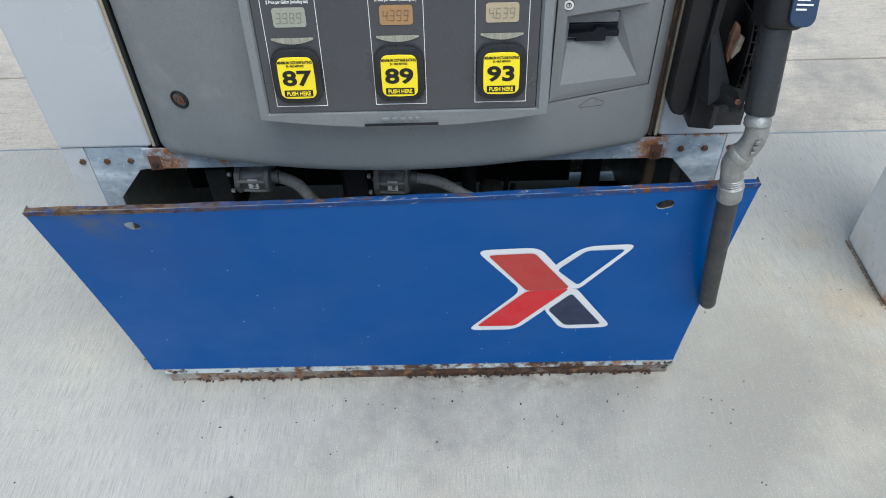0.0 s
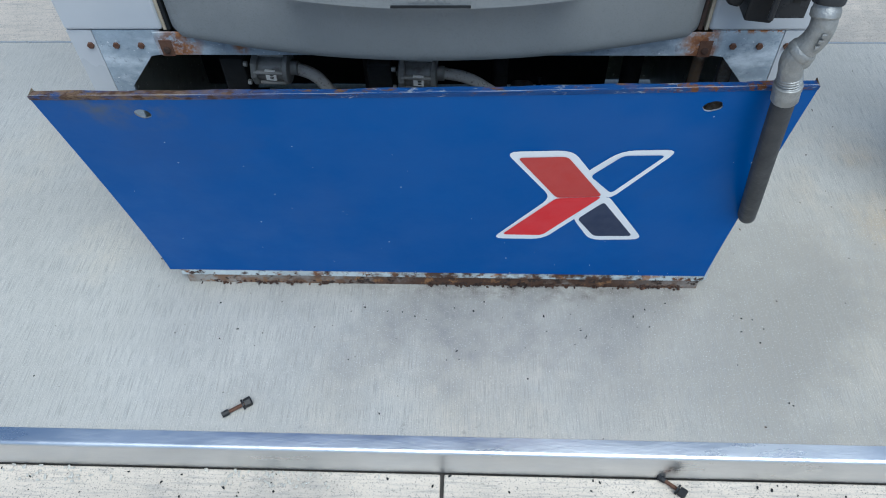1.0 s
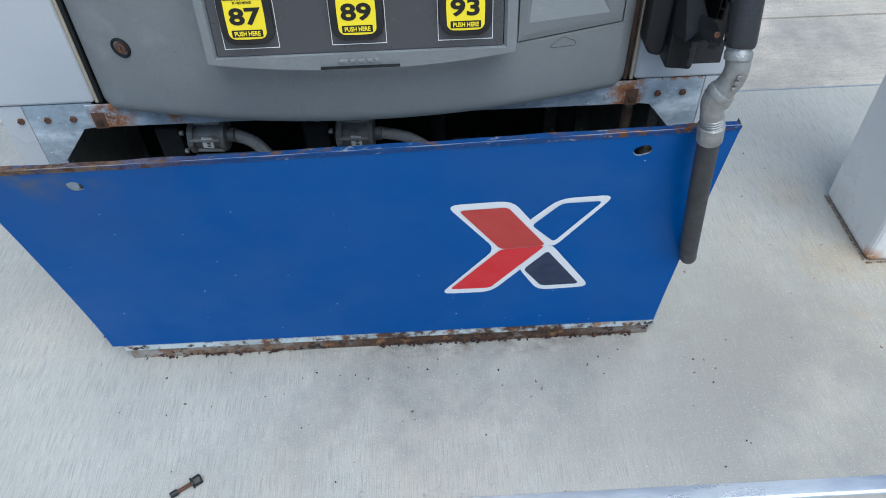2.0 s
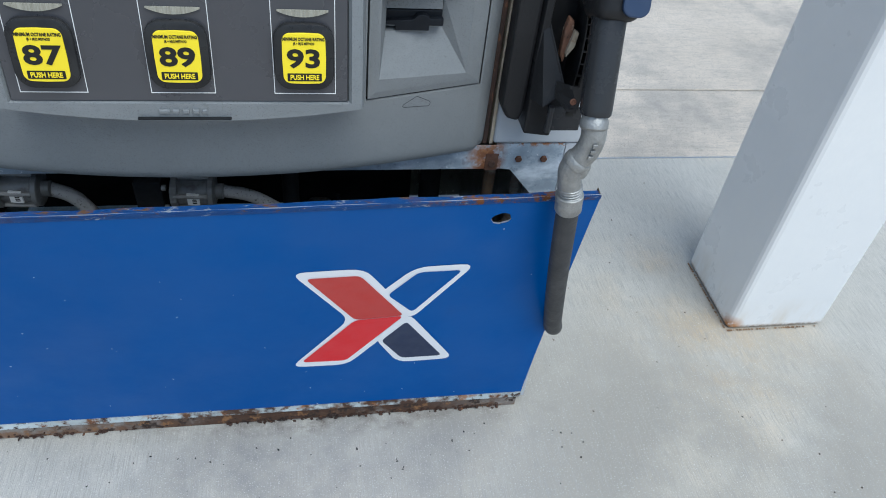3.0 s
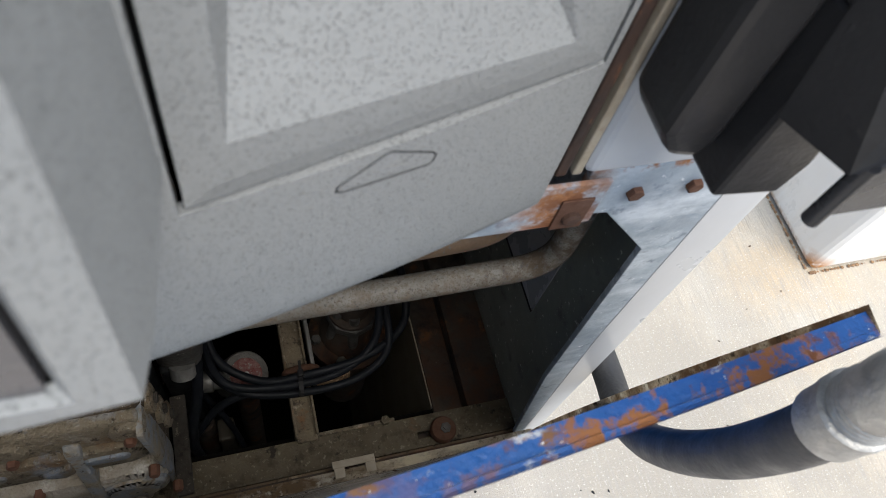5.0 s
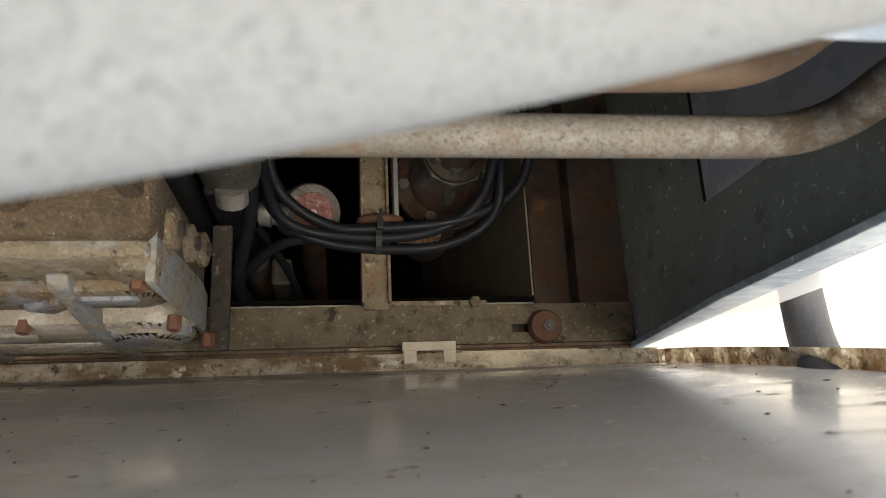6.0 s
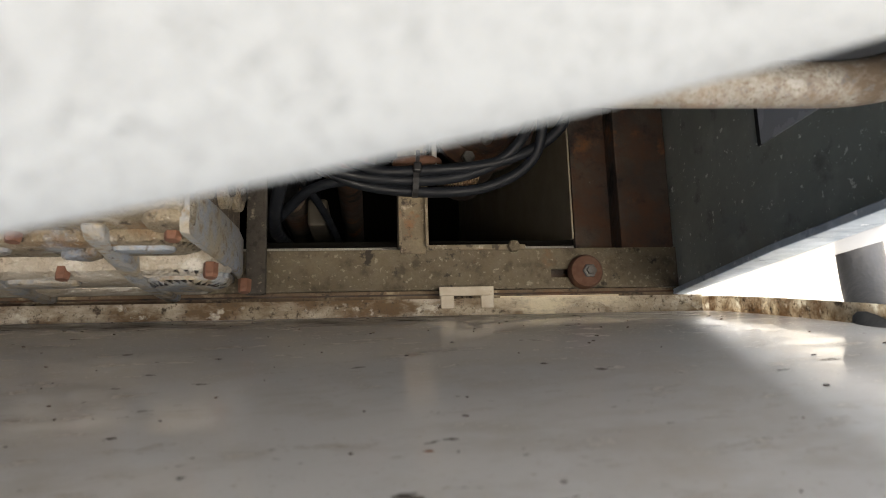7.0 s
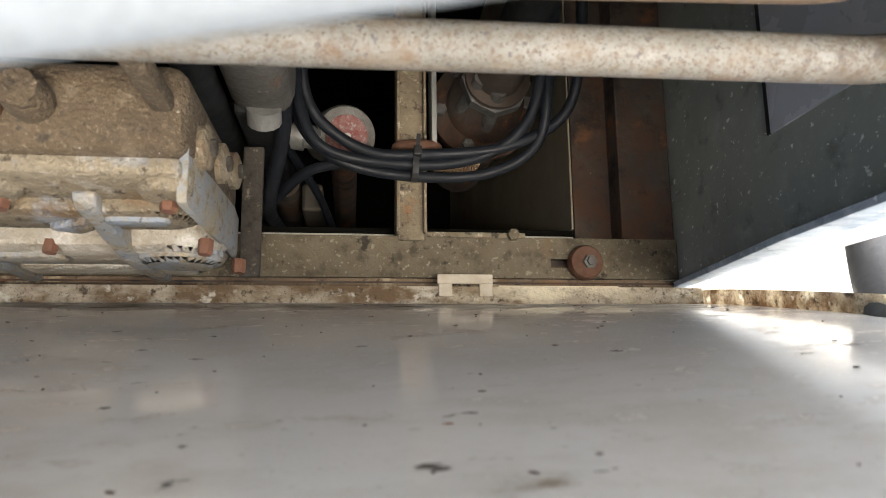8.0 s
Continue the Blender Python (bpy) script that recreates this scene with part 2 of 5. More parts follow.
M_rust = surf("rust_scale", (0.075, 0.035, 0.02), (0.03, 0.018, 0.013), 22, 0.92, 0, 0.0015, 90, [((0.22, 0.10, 0.045), 50, 0.60, 0.7, 0.95)])
M_foot = surf("corroded_foot", (0.40, 0.38, 0.35), (0.26, 0.235, 0.205), 9, 0.9, 0, 0.0025, 120,
              [((0.20, 0.12, 0.075), 22.0, 0.46, 0.58, 0.95), ((0.075, 0.038, 0.022), 16.0, 0.24, 0.44, 0.95, None, (0.14, -0.29, 0, 0.50, 0.2, 0.1)), ((0.24, 0.12, 0.05), 48.0, 0.54, 0.62, 0.95),
               ((0.035, 0.022, 0.016), 60.0, 0.54, 0.60, 0.95)])
M_seam = surf("rusted_seam", (0.075, 0.038, 0.024), (0.025, 0.017, 0.014), 60, 0.9, 0, 0.001, 200, [((0.40, 0.34, 0.27), 55.0, 0.66, 0.71, 0.8), ((0.20, 0.085, 0.038), 110.0, 0.56, 0.66, 0.9)], stretch=(1, 1, 0.4))
M_galv = surf("weathered_galvanised", (0.42, 0.49, 0.55), (0.27, 0.32, 0.375), 30, 0.55, 0.3, 0.0004, 150,
              [((0.56, 0.61, 0.65), 34.0, 0.50, 0.68, 0.7, (0.5, 1, 1)), ((0.17, 0.20, 0.24), 70.0, 0.58, 0.70, 0.8), ((0.70, 0.72, 0.73), 160.0, 0.62, 0.68, 0.8),
               (RUST2, 60.0, 0.40, 0.54, 0.9, None, (0.340, -0.28, 0.51, 0.030, 0.1, 0.05)), (RUST, 90.0, 0.44, 0.56, 0.95, None, (0.345, -0.28, 0.505, 0.026, 0.1, 0.04)),
               (RUST2, 60.0, 0.40, 0.54, 0.9, None, (-0.310, -0.28, 0.51, 0.034, 0.1, 0.05)), (RUST, 90.0, 0.44, 0.56, 0.95, None, (-0.320, -0.28, 0.505, 0.028, 0.1, 0.04)),
               (RUST2, 50.0, 0.42, 0.52, 0.9, None, (-0.235, -0.28, 0.515, 0.014, 0.1, 0.03)), (RUST2, 140.0, 0.50, 0.60, 0.9, None, (0.42, -0.28, 0.526, 0.09, 0.1, 0.006))])
M_nut = surf("rusty_nut", (0.14, 0.075, 0.05), (0.10, 0.045, 0.025), 60, 0.85, 0.3, 0.0005, 300)
M_green = surf("dark_green_steel", (0.31, 0.325, 0.28), (0.235, 0.25, 0.215), 9, 0.40, 0, 0.0003, 90,
               [((0.42, 0.43, 0.39), 24.0, 0.56, 0.80, 0.6), ((0.13, 0.13, 0.115), 40.0, 0.58, 0.75, 0.7), ((0.74, 0.76, 0.70), 120.0, 0.635, 0.65, 0.7),
                ((0.72, 0.74, 0.68), 300.0, 0.66, 0.675, 0.7)])
M_black = surf("black_plastic", (0.016, 0.016, 0.017), (0.022, 0.022, 0.023), 10, 0.42, 0, 0.0002, 400,
               [((0.045, 0.044, 0.042), 12.0, 0.62, 0.85, 0.6)])
M_tube = surf("dark_grey_vinyl", (0.030, 0.031, 0.034), (0.038, 0.039, 0.041), 8, 0.27, 0, 0.0002, 300)
M_rubber = surf("black_rubber_hose", (0.032, 0.033, 0.035), (0.045, 0.045, 0.046), 14, 0.62, 0, 0.0005, 260)
M_alu = surf("cast_aluminium", (0.37, 0.37, 0.355), (0.25, 0.25, 0.24), 60, 0.5, 0.6, 0.0008, 300,
             [((0.30, 0.29, 0.28), 24.0, 0.60, 0.75, 0.7)])
M_lever = surf("corroded_lever", (0.26, 0.13, 0.075), (0.14, 0.07, 0.045), 60, 0.75, 0.0, 0.0008, 250, [((0.42, 0.36, 0.27), 80.0, 0.56, 0.66, 0.7), ((0.06, 0.035, 0.025), 120.0, 0.58, 0.66, 0.9)])
M_yellow = surf("yellow_label", (0.90, 0.72, 0.012), (0.88, 0.68, 0.012), 12, 0.4)
M_ink = plain("black_ink", (0.018, 0.018, 0.016), 0.5)
M_gasket = surf("black_button_rim", (0.016, 0.016, 0.017), (0.03, 0.03, 0.03), 40, 0.35)
M_print = surf("white_print", (0.78, 0.78, 0.76), (0.66, 0.66, 0.64), 30, 0.5)
M_lcd_g = surf("greenish_lcd", (0.30, 0.31, 0.25), (0.33, 0.33, 0.28), 20, 0.25)
M_lcd_o = surf("amber_lcd", (0.34, 0.19, 0.085), (0.37, 0.22, 0.10), 20, 0.25)
M_lcd_t = surf("pale_tan_lcd", (0.42, 0.345, 0.23), (0.38, 0.31, 0.21), 20, 0.25)
M_seg = plain("lcd_digit", (0.13, 0.085, 0.045), 0.4)
M_seg_faint = plain("faint_lcd_digit", (0.20, 0.19, 0.14), 0.4)
M_lens = surf("ribbed_clear_lens", (0.40, 0.38, 0.31), (0.28, 0.265, 0.21), 60, 0.3, 0, 0.0006, 500, stretch=(6, 1, 0.3))
M_logo_w = surf("white_vinyl", (0.82, 0.83, 0.85), (0.78, 0.79, 0.81), 10, 0.4)
M_logo_r1 = surf("faded_red_vinyl", (0.50, 0.028, 0.022), (0.46, 0.03, 0.025), 10, 0.4)
M_logo_r2 = surf("bright_red_vinyl", (0.68, 0.006, 0.016), (0.64, 0.006, 0.016), 10, 0.4)
M_logo_n = surf("navy_vinyl", (0.006, 0.018, 0.06), (0.008, 0.022, 0.07), 10, 0.4)
M_pipe = surf("dirty_grey_pipe", (0.194, 0.189, 0.176), (0.128, 0.121, 0.106), 40, 0.6, 0, 0.0005, 600,
              [((0.114, 0.092, 0.066), 330.0, 0.48, 0.66, 0.85), ((0.075, 0.057, 0.040), 800.0, 0.54, 0.66, 0.95), ((0.141, 0.114, 0.084), 50.0, 0.52, 0.72, 0.9),
               ((0.075, 0.055, 0.037), 60.0, 0.42, 0.55, 0.95, None, (0.30, 0.01, 0.02, 0.075, 0.1, 0.06)),
               ((0.352, 0.352, 0.343), 40.0, 0.22, 0.40, 0.5, None, (-0.24, 0, 0.05, 0.14, 0.1, 0.10)), ((0.079, 0.075, 0.070), 300.0, 0.58, 0.64, 0.8),
               ((0.114, 0.066, 0.035), 16.0, 0.56, 0.70, 0.9)])
M_pipe_rust = surf("rusty_pipe", (0.15, 0.10, 0.06), (0.085, 0.055, 0.035), 30, 0.8, 0, 0.0006, 220,
                   [((0.38, 0.36, 0.32), 7.0, 0.56, 0.66, 0.7), ((0.40, 0.40, 0.39), 40.0, 0.22, 0.40, 0.5, None, (-0.14, -0.02, 0, 0.14, 0.1, 0.10)), ((0.09, 0.085, 0.08), 300.0, 0.58, 0.64, 0.8)])
M_meter = surf("dusty_casting", (0.259, 0.220, 0.158), (0.158, 0.126, 0.083), 28, 0.95, 0, 0.0028, 420,
               [((0.194, 0.223, 0.266), 15.0, 0.55, 0.63, 0.8), ((0.331, 0.302, 0.252), 60.0, 0.55, 0.68, 0.95), ((0.158, 0.097, 0.050), 26.0, 0.56, 0.68, 0.95),
                ((0.058, 0.043, 0.029), 150.0, 0.56, 0.66, 0.95), ((0.302, 0.274, 0.223), 420.0, 0.60, 0.68, 0.95)])
M_meter_pale = surf("pale_dusty_casting", (0.430, 0.396, 0.335), (0.292, 0.249, 0.189), 40, 0.95, 0, 0.0022, 420,
                    [((0.533, 0.507, 0.456), 60.0, 0.50, 0.66, 0.95), ((0.224, 0.163, 0.103), 30.0, 0.58, 0.70, 0.95), ((0.103, 0.077, 0.052), 170.0, 0.62, 0.70, 0.95)])
M_bolt = surf("rust_orange_bolt", (0.178, 0.081, 0.047), (0.119, 0.053, 0.032), 90, 0.85, 0, 0.0006, 400)
M_meter_brown = surf("brown_dust", (0.108, 0.078, 0.047), (0.062, 0.044, 0.027), 26, 0.95, 0, 0.0026, 430,
                     [((0.18, 0.14, 0.095), 60.0, 0.54, 0.68, 0.95), ((0.45, 0.42, 0.37), 300.0, 0.66, 0.69, 0.95), ((0.045, 0.034, 0.024), 120.0, 0.58, 0.68, 0.95),
                      ((0.165, 0.13, 0.085), 420.0, 0.54, 0.66, 0.95)])
M_blue_grey = surf("worn_blue_grey_paint", (0.205, 0.245, 0.30), (0.25, 0.24, 0.215), 45, 0.8, 0, 0.0018, 330,
                   [((0.30, 0.255, 0.185), 38.0, 0.46, 0.60, 0.9), ((0.19, 0.14, 0.085), 90.0, 0.55, 0.66, 0.95), ((0.08, 0.06, 0.045), 170.0, 0.60, 0.68, 0.9)])
M_rail = surf("grimy_base_rail", (0.136, 0.111, 0.071), (0.089, 0.071, 0.045), 30, 0.85, 0, 0.0014, 400,
              [((0.230, 0.200, 0.145), 260.0, 0.58, 0.66, 0.9), ((0.064, 0.049, 0.032), 60.0, 0.54, 0.66, 0.95), ((0.030, 0.024, 0.017), 48.0, 0.60, 0.65, 0.95),
               ((0.153, 0.072, 0.030), 22.0, 0.60, 0.74, 0.9)])
M_brace = surf("grimy_strap", (0.21, 0.17, 0.112), (0.12, 0.095, 0.062), 34, 0.85, 0, 0.0012, 380,
               [((0.40, 0.35, 0.27), 110.0, 0.56, 0.68, 0.9), ((0.055, 0.043, 0.032), 80.0, 0.55, 0.63, 0.95), ((0.22, 0.10, 0.04), 30.0, 0.55, 0.66, 0.9)])
M_brown = surf("brown_stained_steel", (0.068, 0.050, 0.037), (0.036, 0.027, 0.022), 12, 0.85, 0, 0.001, 180,
               [((0.076, 0.034, 0.016), 14.0, 0.48, 0.62, 0.95), ((0.152, 0.064, 0.026), 30.0, 0.58, 0.68, 0.95), ((0.014, 0.011, 0.010), 20.0, 0.54, 0.66, 0.95), ((0.176, 0.160, 0.136), 130.0, 0.69, 0.73, 0.95)])
# almost black and without sheen: the pit's shade is put into the colour
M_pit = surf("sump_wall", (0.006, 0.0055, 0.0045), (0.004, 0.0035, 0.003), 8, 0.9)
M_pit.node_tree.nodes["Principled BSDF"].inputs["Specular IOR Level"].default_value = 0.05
M_pit_tan = surf("tan_sump_panel", (0.060, 0.050, 0.034), (0.035, 0.029, 0.02), 5, 0.8)
M_tan_sheet = surf("tan_sheet", (0.36, 0.31, 0.215), (0.25, 0.21, 0.145), 6, 0.7, 0, 0.0003, 200)
M_speck = surf("dark_speckled_plate", (0.050, 0.042, 0.033), (0.034, 0.029, 0.023), 40, 0.9, 0, 0.001, 380,
               [((0.20, 0.17, 0.13), 150.0, 0.60, 0.70, 0.95), ((0.02, 0.017, 0.014), 120.0, 0.58, 0.66, 0.95)])
M_valve = surf("grey_valve_body", (0.15, 0.148, 0.14), (0.085, 0.082, 0.075), 45, 0.6, 0.3, 0.0012, 330,
               [((0.07, 0.06, 0.05), 20.0, 0.55, 0.7, 0.9), ((0.15, 0.07, 0.03), 34.0, 0.58, 0.68, 0.9), ((0.33, 0.32, 0.29), 90.0, 0.64, 0.69, 0.9)])
M_solenoid = surf("grey_solenoid_casting", (0.25, 0.255, 0.25), (0.15, 0.154, 0.152), 30, 0.45, 0.3, 0.0004, 300, [((0.105, 0.101, 0.098), 60.0, 0.58, 0.68, 0.8)])
# near-black, low specular; also stands for the shade deep in the cabinet
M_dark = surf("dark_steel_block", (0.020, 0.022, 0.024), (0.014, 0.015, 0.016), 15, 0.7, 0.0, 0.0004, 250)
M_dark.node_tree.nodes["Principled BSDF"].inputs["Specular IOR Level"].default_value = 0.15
M_cable = surf("black_cable_jacket", (0.006, 0.0075, 0.010), (0.009, 0.011, 0.015), 30, 0.55, 0, 0.0002, 300)
M_redcap = surf("faded_red_plate", (0.162, 0.033, 0.030), (0.216, 0.120, 0.108), 180, 0.85, 0, 0.0008, 600, [((0.252, 0.216, 0.198), 240.0, 0.55, 0.62, 0.9)])
M_brass = surf("corroded_brass", (0.50, 0.25, 0.14), (0.36, 0.30, 0.20), 30, 0.55, 0.4, 0.0006, 200)
for m in (M_black, M_tube, M_gasket, M_ink, M_cable):
    m.node_tree.nodes["Principled BSDF"].inputs["Specular IOR Level"].default_value = 0.22
M_badge = surf("blue_badge", (0.018, 0.034, 0.075), (0.024, 0.042, 0.09), 20, 0.4)


# ---- mesh helpers ----
# the fittings inside the cabinet stand a little askew to its front
ASKEW = Matrix.Translation((0.30, 0.0165, 0)) @ pose(0, 0, 0, 0, 0, -3.1) @ Matrix.Translation((-0.30, -0.02, 0))
ASKEW_THINGS = ("shear_valve", "u_bolt_clamp", "conduit_fitting", "cable_coil", "strainer_body", "solenoid_valve", "wiring", "riser_pipe")


def part(name, bm, material, parent=None, label="", smooth=False):
    """Links a bmesh, given in world places, as one mesh under a thing or a part."""
    if parent and parent.name.split(".")[0] in ASKEW_THINGS:
        bm.transform(ASKEW)
    base = parent.matrix_world.translation.copy() if parent else Vector((0, 0, 0))
    bmesh.ops.recalc_face_normals(bm, faces=bm.faces)
    bmesh.ops.translate(bm, verts=bm.verts, vec=-base)
    me = bpy.data.meshes.new(name)
    if smooth:
        for f in bm.faces:
            f.smooth = True
    bm.to_mesh(me)
    bm.free()
    for m in material if isinstance(material, (list, tuple)) else (material,):
        me.materials.append(m)
    ob = new(name, me)
    if smooth:
        me.set_sharp_from_angle(angle=radians(38))
    if parent:
        ob.parent = parent
        ob.matrix_world = Matrix.Translation(base)
    if label:
        tagged(ob, label)
    return ob


def thing(name, at, label, category, group="", kind=""):
    ob = new(name)
    ob.empty_display_size = 0.05
    ob.location = at
    ob.matrix_world = Matrix.Translation(at)
    return tagged(ob, label, category, group, kind)


def box(x0, x1, y0, y1, z0, z1, bevel=0.0, bm=None, seg=2):
    own = bmesh.new()
    vs = [own.verts.new((x, y, z)) for x in (x0, x1) for y in (y0, y1) for z in (z0, z1)]
    for q in ((0, 1, 3, 2), (4, 6, 7, 5), (0, 4, 5, 1), (2, 3, 7, 6), (0, 2, 6, 4), (1, 5, 7, 3)):
        own.faces.new([vs[i] for i in q])
    if bevel:
        bmesh.ops.bevel(own, geom=own.edges[:], offset=bevel, segments=seg, affect="EDGES", profile=0.5)
    return join(bm, own)


def join(bm, own):
    if bm is None:
        return own
    me = bpy.data.meshes.new("scratch")
    own.to_mesh(me)
    own.free()
    bm.from_mesh(me)
    bpy.data.meshes.remove(me)
    return bm


def prism(pts, y0, y1, bevel=0.0, bm=None):
    """A plate of outline pts (x, z), from y0 to y1."""
    own = bmesh.new()
    a = [own.verts.new((x, y0, z)) for x, z in pts]
    b = [own.verts.new((x, y1, z)) for x, z in pts]
    own.faces.new(a), own.faces.new(b[::-1])
    for i in range(len(pts)):
        j = (i + 1) % len(pts)
        own.faces.new((a[i], b[i], b[j], a[j]))
    if bevel:
        bmesh.ops.recalc_face_normals(own, faces=own.faces)
        bmesh.ops.bevel(own, geom=own.edges[:], offset=bevel, segments=2, affect="EDGES", profile=0.5)
    return join(bm, own)


def lathe(profile, m, n=24, bm=None):
    """A turned solid: profile rows (radius, height) along the local z axis of the pose m."""
    own = bmesh.new()
    rings = []
    for r, h in profile:
        rings.append([own.verts.new(m @ Vector((r * math.cos(2 * math.pi * k / n), r * math.sin(2 * math.pi * k / n), h)))
                      for k in range(n)])
    for a, b in zip(rings, rings[1:]):
        for k in range(n):
            own.faces.new((a[k], a[(k + 1) % n], b[(k + 1) % n], b[k]))
    own.faces.new(rings[0][::-1]), own.faces.new(rings[-1])
    return join(bm, own)


def aim(p, q):
    """A pose at p whose z axis points to q."""
    return Matrix.Translation(p) @ (Vector(q) - Vector(p)).to_track_quat("Z", "Y").to_matrix().to_4x4()


def rod(p, q, r, n=16, bm=None, r2=None):
    d = (Vector(q) - Vector(p)).length
    return lathe([(r, 0), (r2 or r, d)], aim(p, q), n, bm)


def smooth_path(points, steps=8):
    """A Catmull-Rom line through the points."""
    p = [Vector(v) for v in points]
    p = [2 * p[0] - p[1]] + p + [2 * p[-1] - p[-2]]
    out = []
    for i in range(1, len(p) - 2):
        for k in range(steps):
            t = k / steps
            a, b, c, d = p[i - 1:i + 3]
            out.append(0.5 * (2 * b + (c - a) * t + (2 * a - 5 * b + 4 * c - d) * t * t + (3 * b - a - 3 * c + d) * t ** 3))
    return out + [p[-2]]


def rounded_path(points, radius, steps=7):
    """Straight runs with rounded bends."""
    p = [Vector(v) for v in points]
    out = [p[0]]
    for a, b, c in zip(p, p[1:], p[2:]):
        u, w = (a - b), (c - b)
        r = min(radius, u.length * 0.49, w.length * 0.49)
        s, e = b + u.normalized() * r, b + w.normalized() * r
        for k in range(steps + 1):
            t = k / steps
            out.append((1 - t) ** 2 * s + 2 * t * (1 - t) * b + t * t * e)
    return out + [p[-1]]


def pipe(line, r, n=14, bm=None):
    """A round bar along a line of points."""
    own = bmesh.new()
    rings, prev = [], None
    for i, p in enumerate(line):
        d = (line[min(i + 1, len(line) - 1)] - line[max(i - 1, 0)]).normalized()
        if prev is None:
            side = d.orthogonal().normalized()
        else:
            side = (prev - d * prev.dot(d)).normalized()
        prev = side
        up = d.cross(side)
        rings.append([own.verts.new(p + r * (math.cos(2 * math.pi * k / n) * side + math.sin(2 * math.pi * k / n) * up))
                      for k in range(n)])
    for a, b in zip(rings, rings[1:]):
        for k in range(n):
            own.faces.new((a[k], a[(k + 1) % n], b[(k + 1) % n], b[k]))
    own.faces.new(rings[0][::-1]), own.faces.new(rings[-1])
    return join(bm, own)


def hexhead(p, q, r, bm=None):
    """A hexagonal head from p towards q."""
    d = (Vector(q) - Vector(p)).length
    return lathe([(r, 0), (r, d * 0.8), (r * 0.86, d)], aim(p, q), 6, bm)


def lettering(text, size, m, heavy=0.0, wide=1.0, depth=0.0002):
    """Words in the built-in font as a bmesh, centred, flat on the plane x-y of the pose m."""
    cu = bpy.data.curves.new("words", "FONT")
    cu.body, cu.size, cu.align_x, cu.align_y = text, size, "CENTER", "CENTER"
    cu.offset, cu.extrude, cu.resolution_u = heavy, depth, 3
    ob = new("words", cu)
    bpy.context.view_layer.update()
    me = bpy.data.meshes.new_from_object(ob.evaluated_get(bpy.context.evaluated_depsgraph_get()))
    bm = bmesh.new()
    bm.from_mesh(me)
    bpy.data.objects.remove(ob)
    bpy.data.curves.remove(cu)
    bpy.data.meshes.remove(me)
    bm.transform(m @ Matrix.Diagonal((wide, 1, 1, 1)))
    return bm


def ring_outline(pts, width):
    """The outline of a convex polygon and the same drawn in by width."""
    n, out = len(pts), []
    c = (sum(p[0] for p in pts) / n, sum(p[1] for p in pts) / n)
    for i in range(n):
        a, b, d = (Vector(pts[(i + k) % n]) for k in (-1, 0, 1))
        u, w = (b - a).normalized(), (d - b).normalized()
        nu, nw = Vector((-u.y, u.x)), Vector((-w.y, w.x))
        if nu.dot(Vector(c) - b) < 0:
            nu = -nu
        if nw.dot(Vector(c) - b) < 0:
            nw = -nw
        h = (nu + nw)
        out.append(b + h * (width / max(0.25, 1 + nu.dot(nw))))
    return out


def rounded_rect(cx, cz, w, h, r, n=5, belly=0.0):
    """Outline (x, z) of a rectangle with round corners; belly swells the sides."""
    pts = []
    for sx, sz, a0 in ((1, 1, 0), (-1, 1, 90), (-1, -1, 180), (1, -1, 270)):
        for k in range(n + 1):
            a = radians(a0 + 90 * k / n)
            pts.append((sx * (w / 2 - r) + r * math.cos(a), sz * (h / 2 - r) + r * math.sin(a)))
        if sx == sz == 1:
            pts.append((0, h / 2))
        elif sx == -1 and sz == 1:
            pts.append((-w / 2, 0))
        elif sx == -1:
            pts.append((0, -h / 2))
        else:
            pts.append((w / 2, 0))
    return [(cx + x * (1 + belly * (1 - (2 * z / h) ** 2)), cz + z * (1 + belly * (1 - (2 * x / w) ** 2))) for x, z in pts]


# ---- ground, island, kerb ----
DRIVE = -0.072


def ground_sheet():
    """The ground out to the horizon, open over the sump."""
    bm = bmesh.new()
    xs, ys = (-60, -0.41, 0.396, 60), (-60, 0.035, 0.47, 60)
    g = [[bm.verts.new((x, y, DRIVE - 0.012)) for y in ys] for x in xs]
    for i in range(3):
        for j in range(3):
            if (i, j) != (1, 1):
                bm.faces.new((g[i][j], g[i + 1][j], g[i + 1][j + 1], g[i][j + 1]))
    return bm


ground = part("ground", ground_sheet(), M_joint)
tagged(ground, "dark jointed bed under the concrete drive", "ground", kind="structure")
for x0, x1, y0, y1 in ((-60, 0.016, -7.0, -0.331), (0.022, 60, -7.0, -0.331), (-60, 60, 0.712, 1.160), (-60, 60, 1.168, 7.0),
                       (-60, 60, 7.01, 60), (-60, 60, -60, -7.01)):
    part("concrete_slab", box(x0, x1, y0, y1, DRIVE - 0.012, DRIVE, 0.003), M_drive, ground)


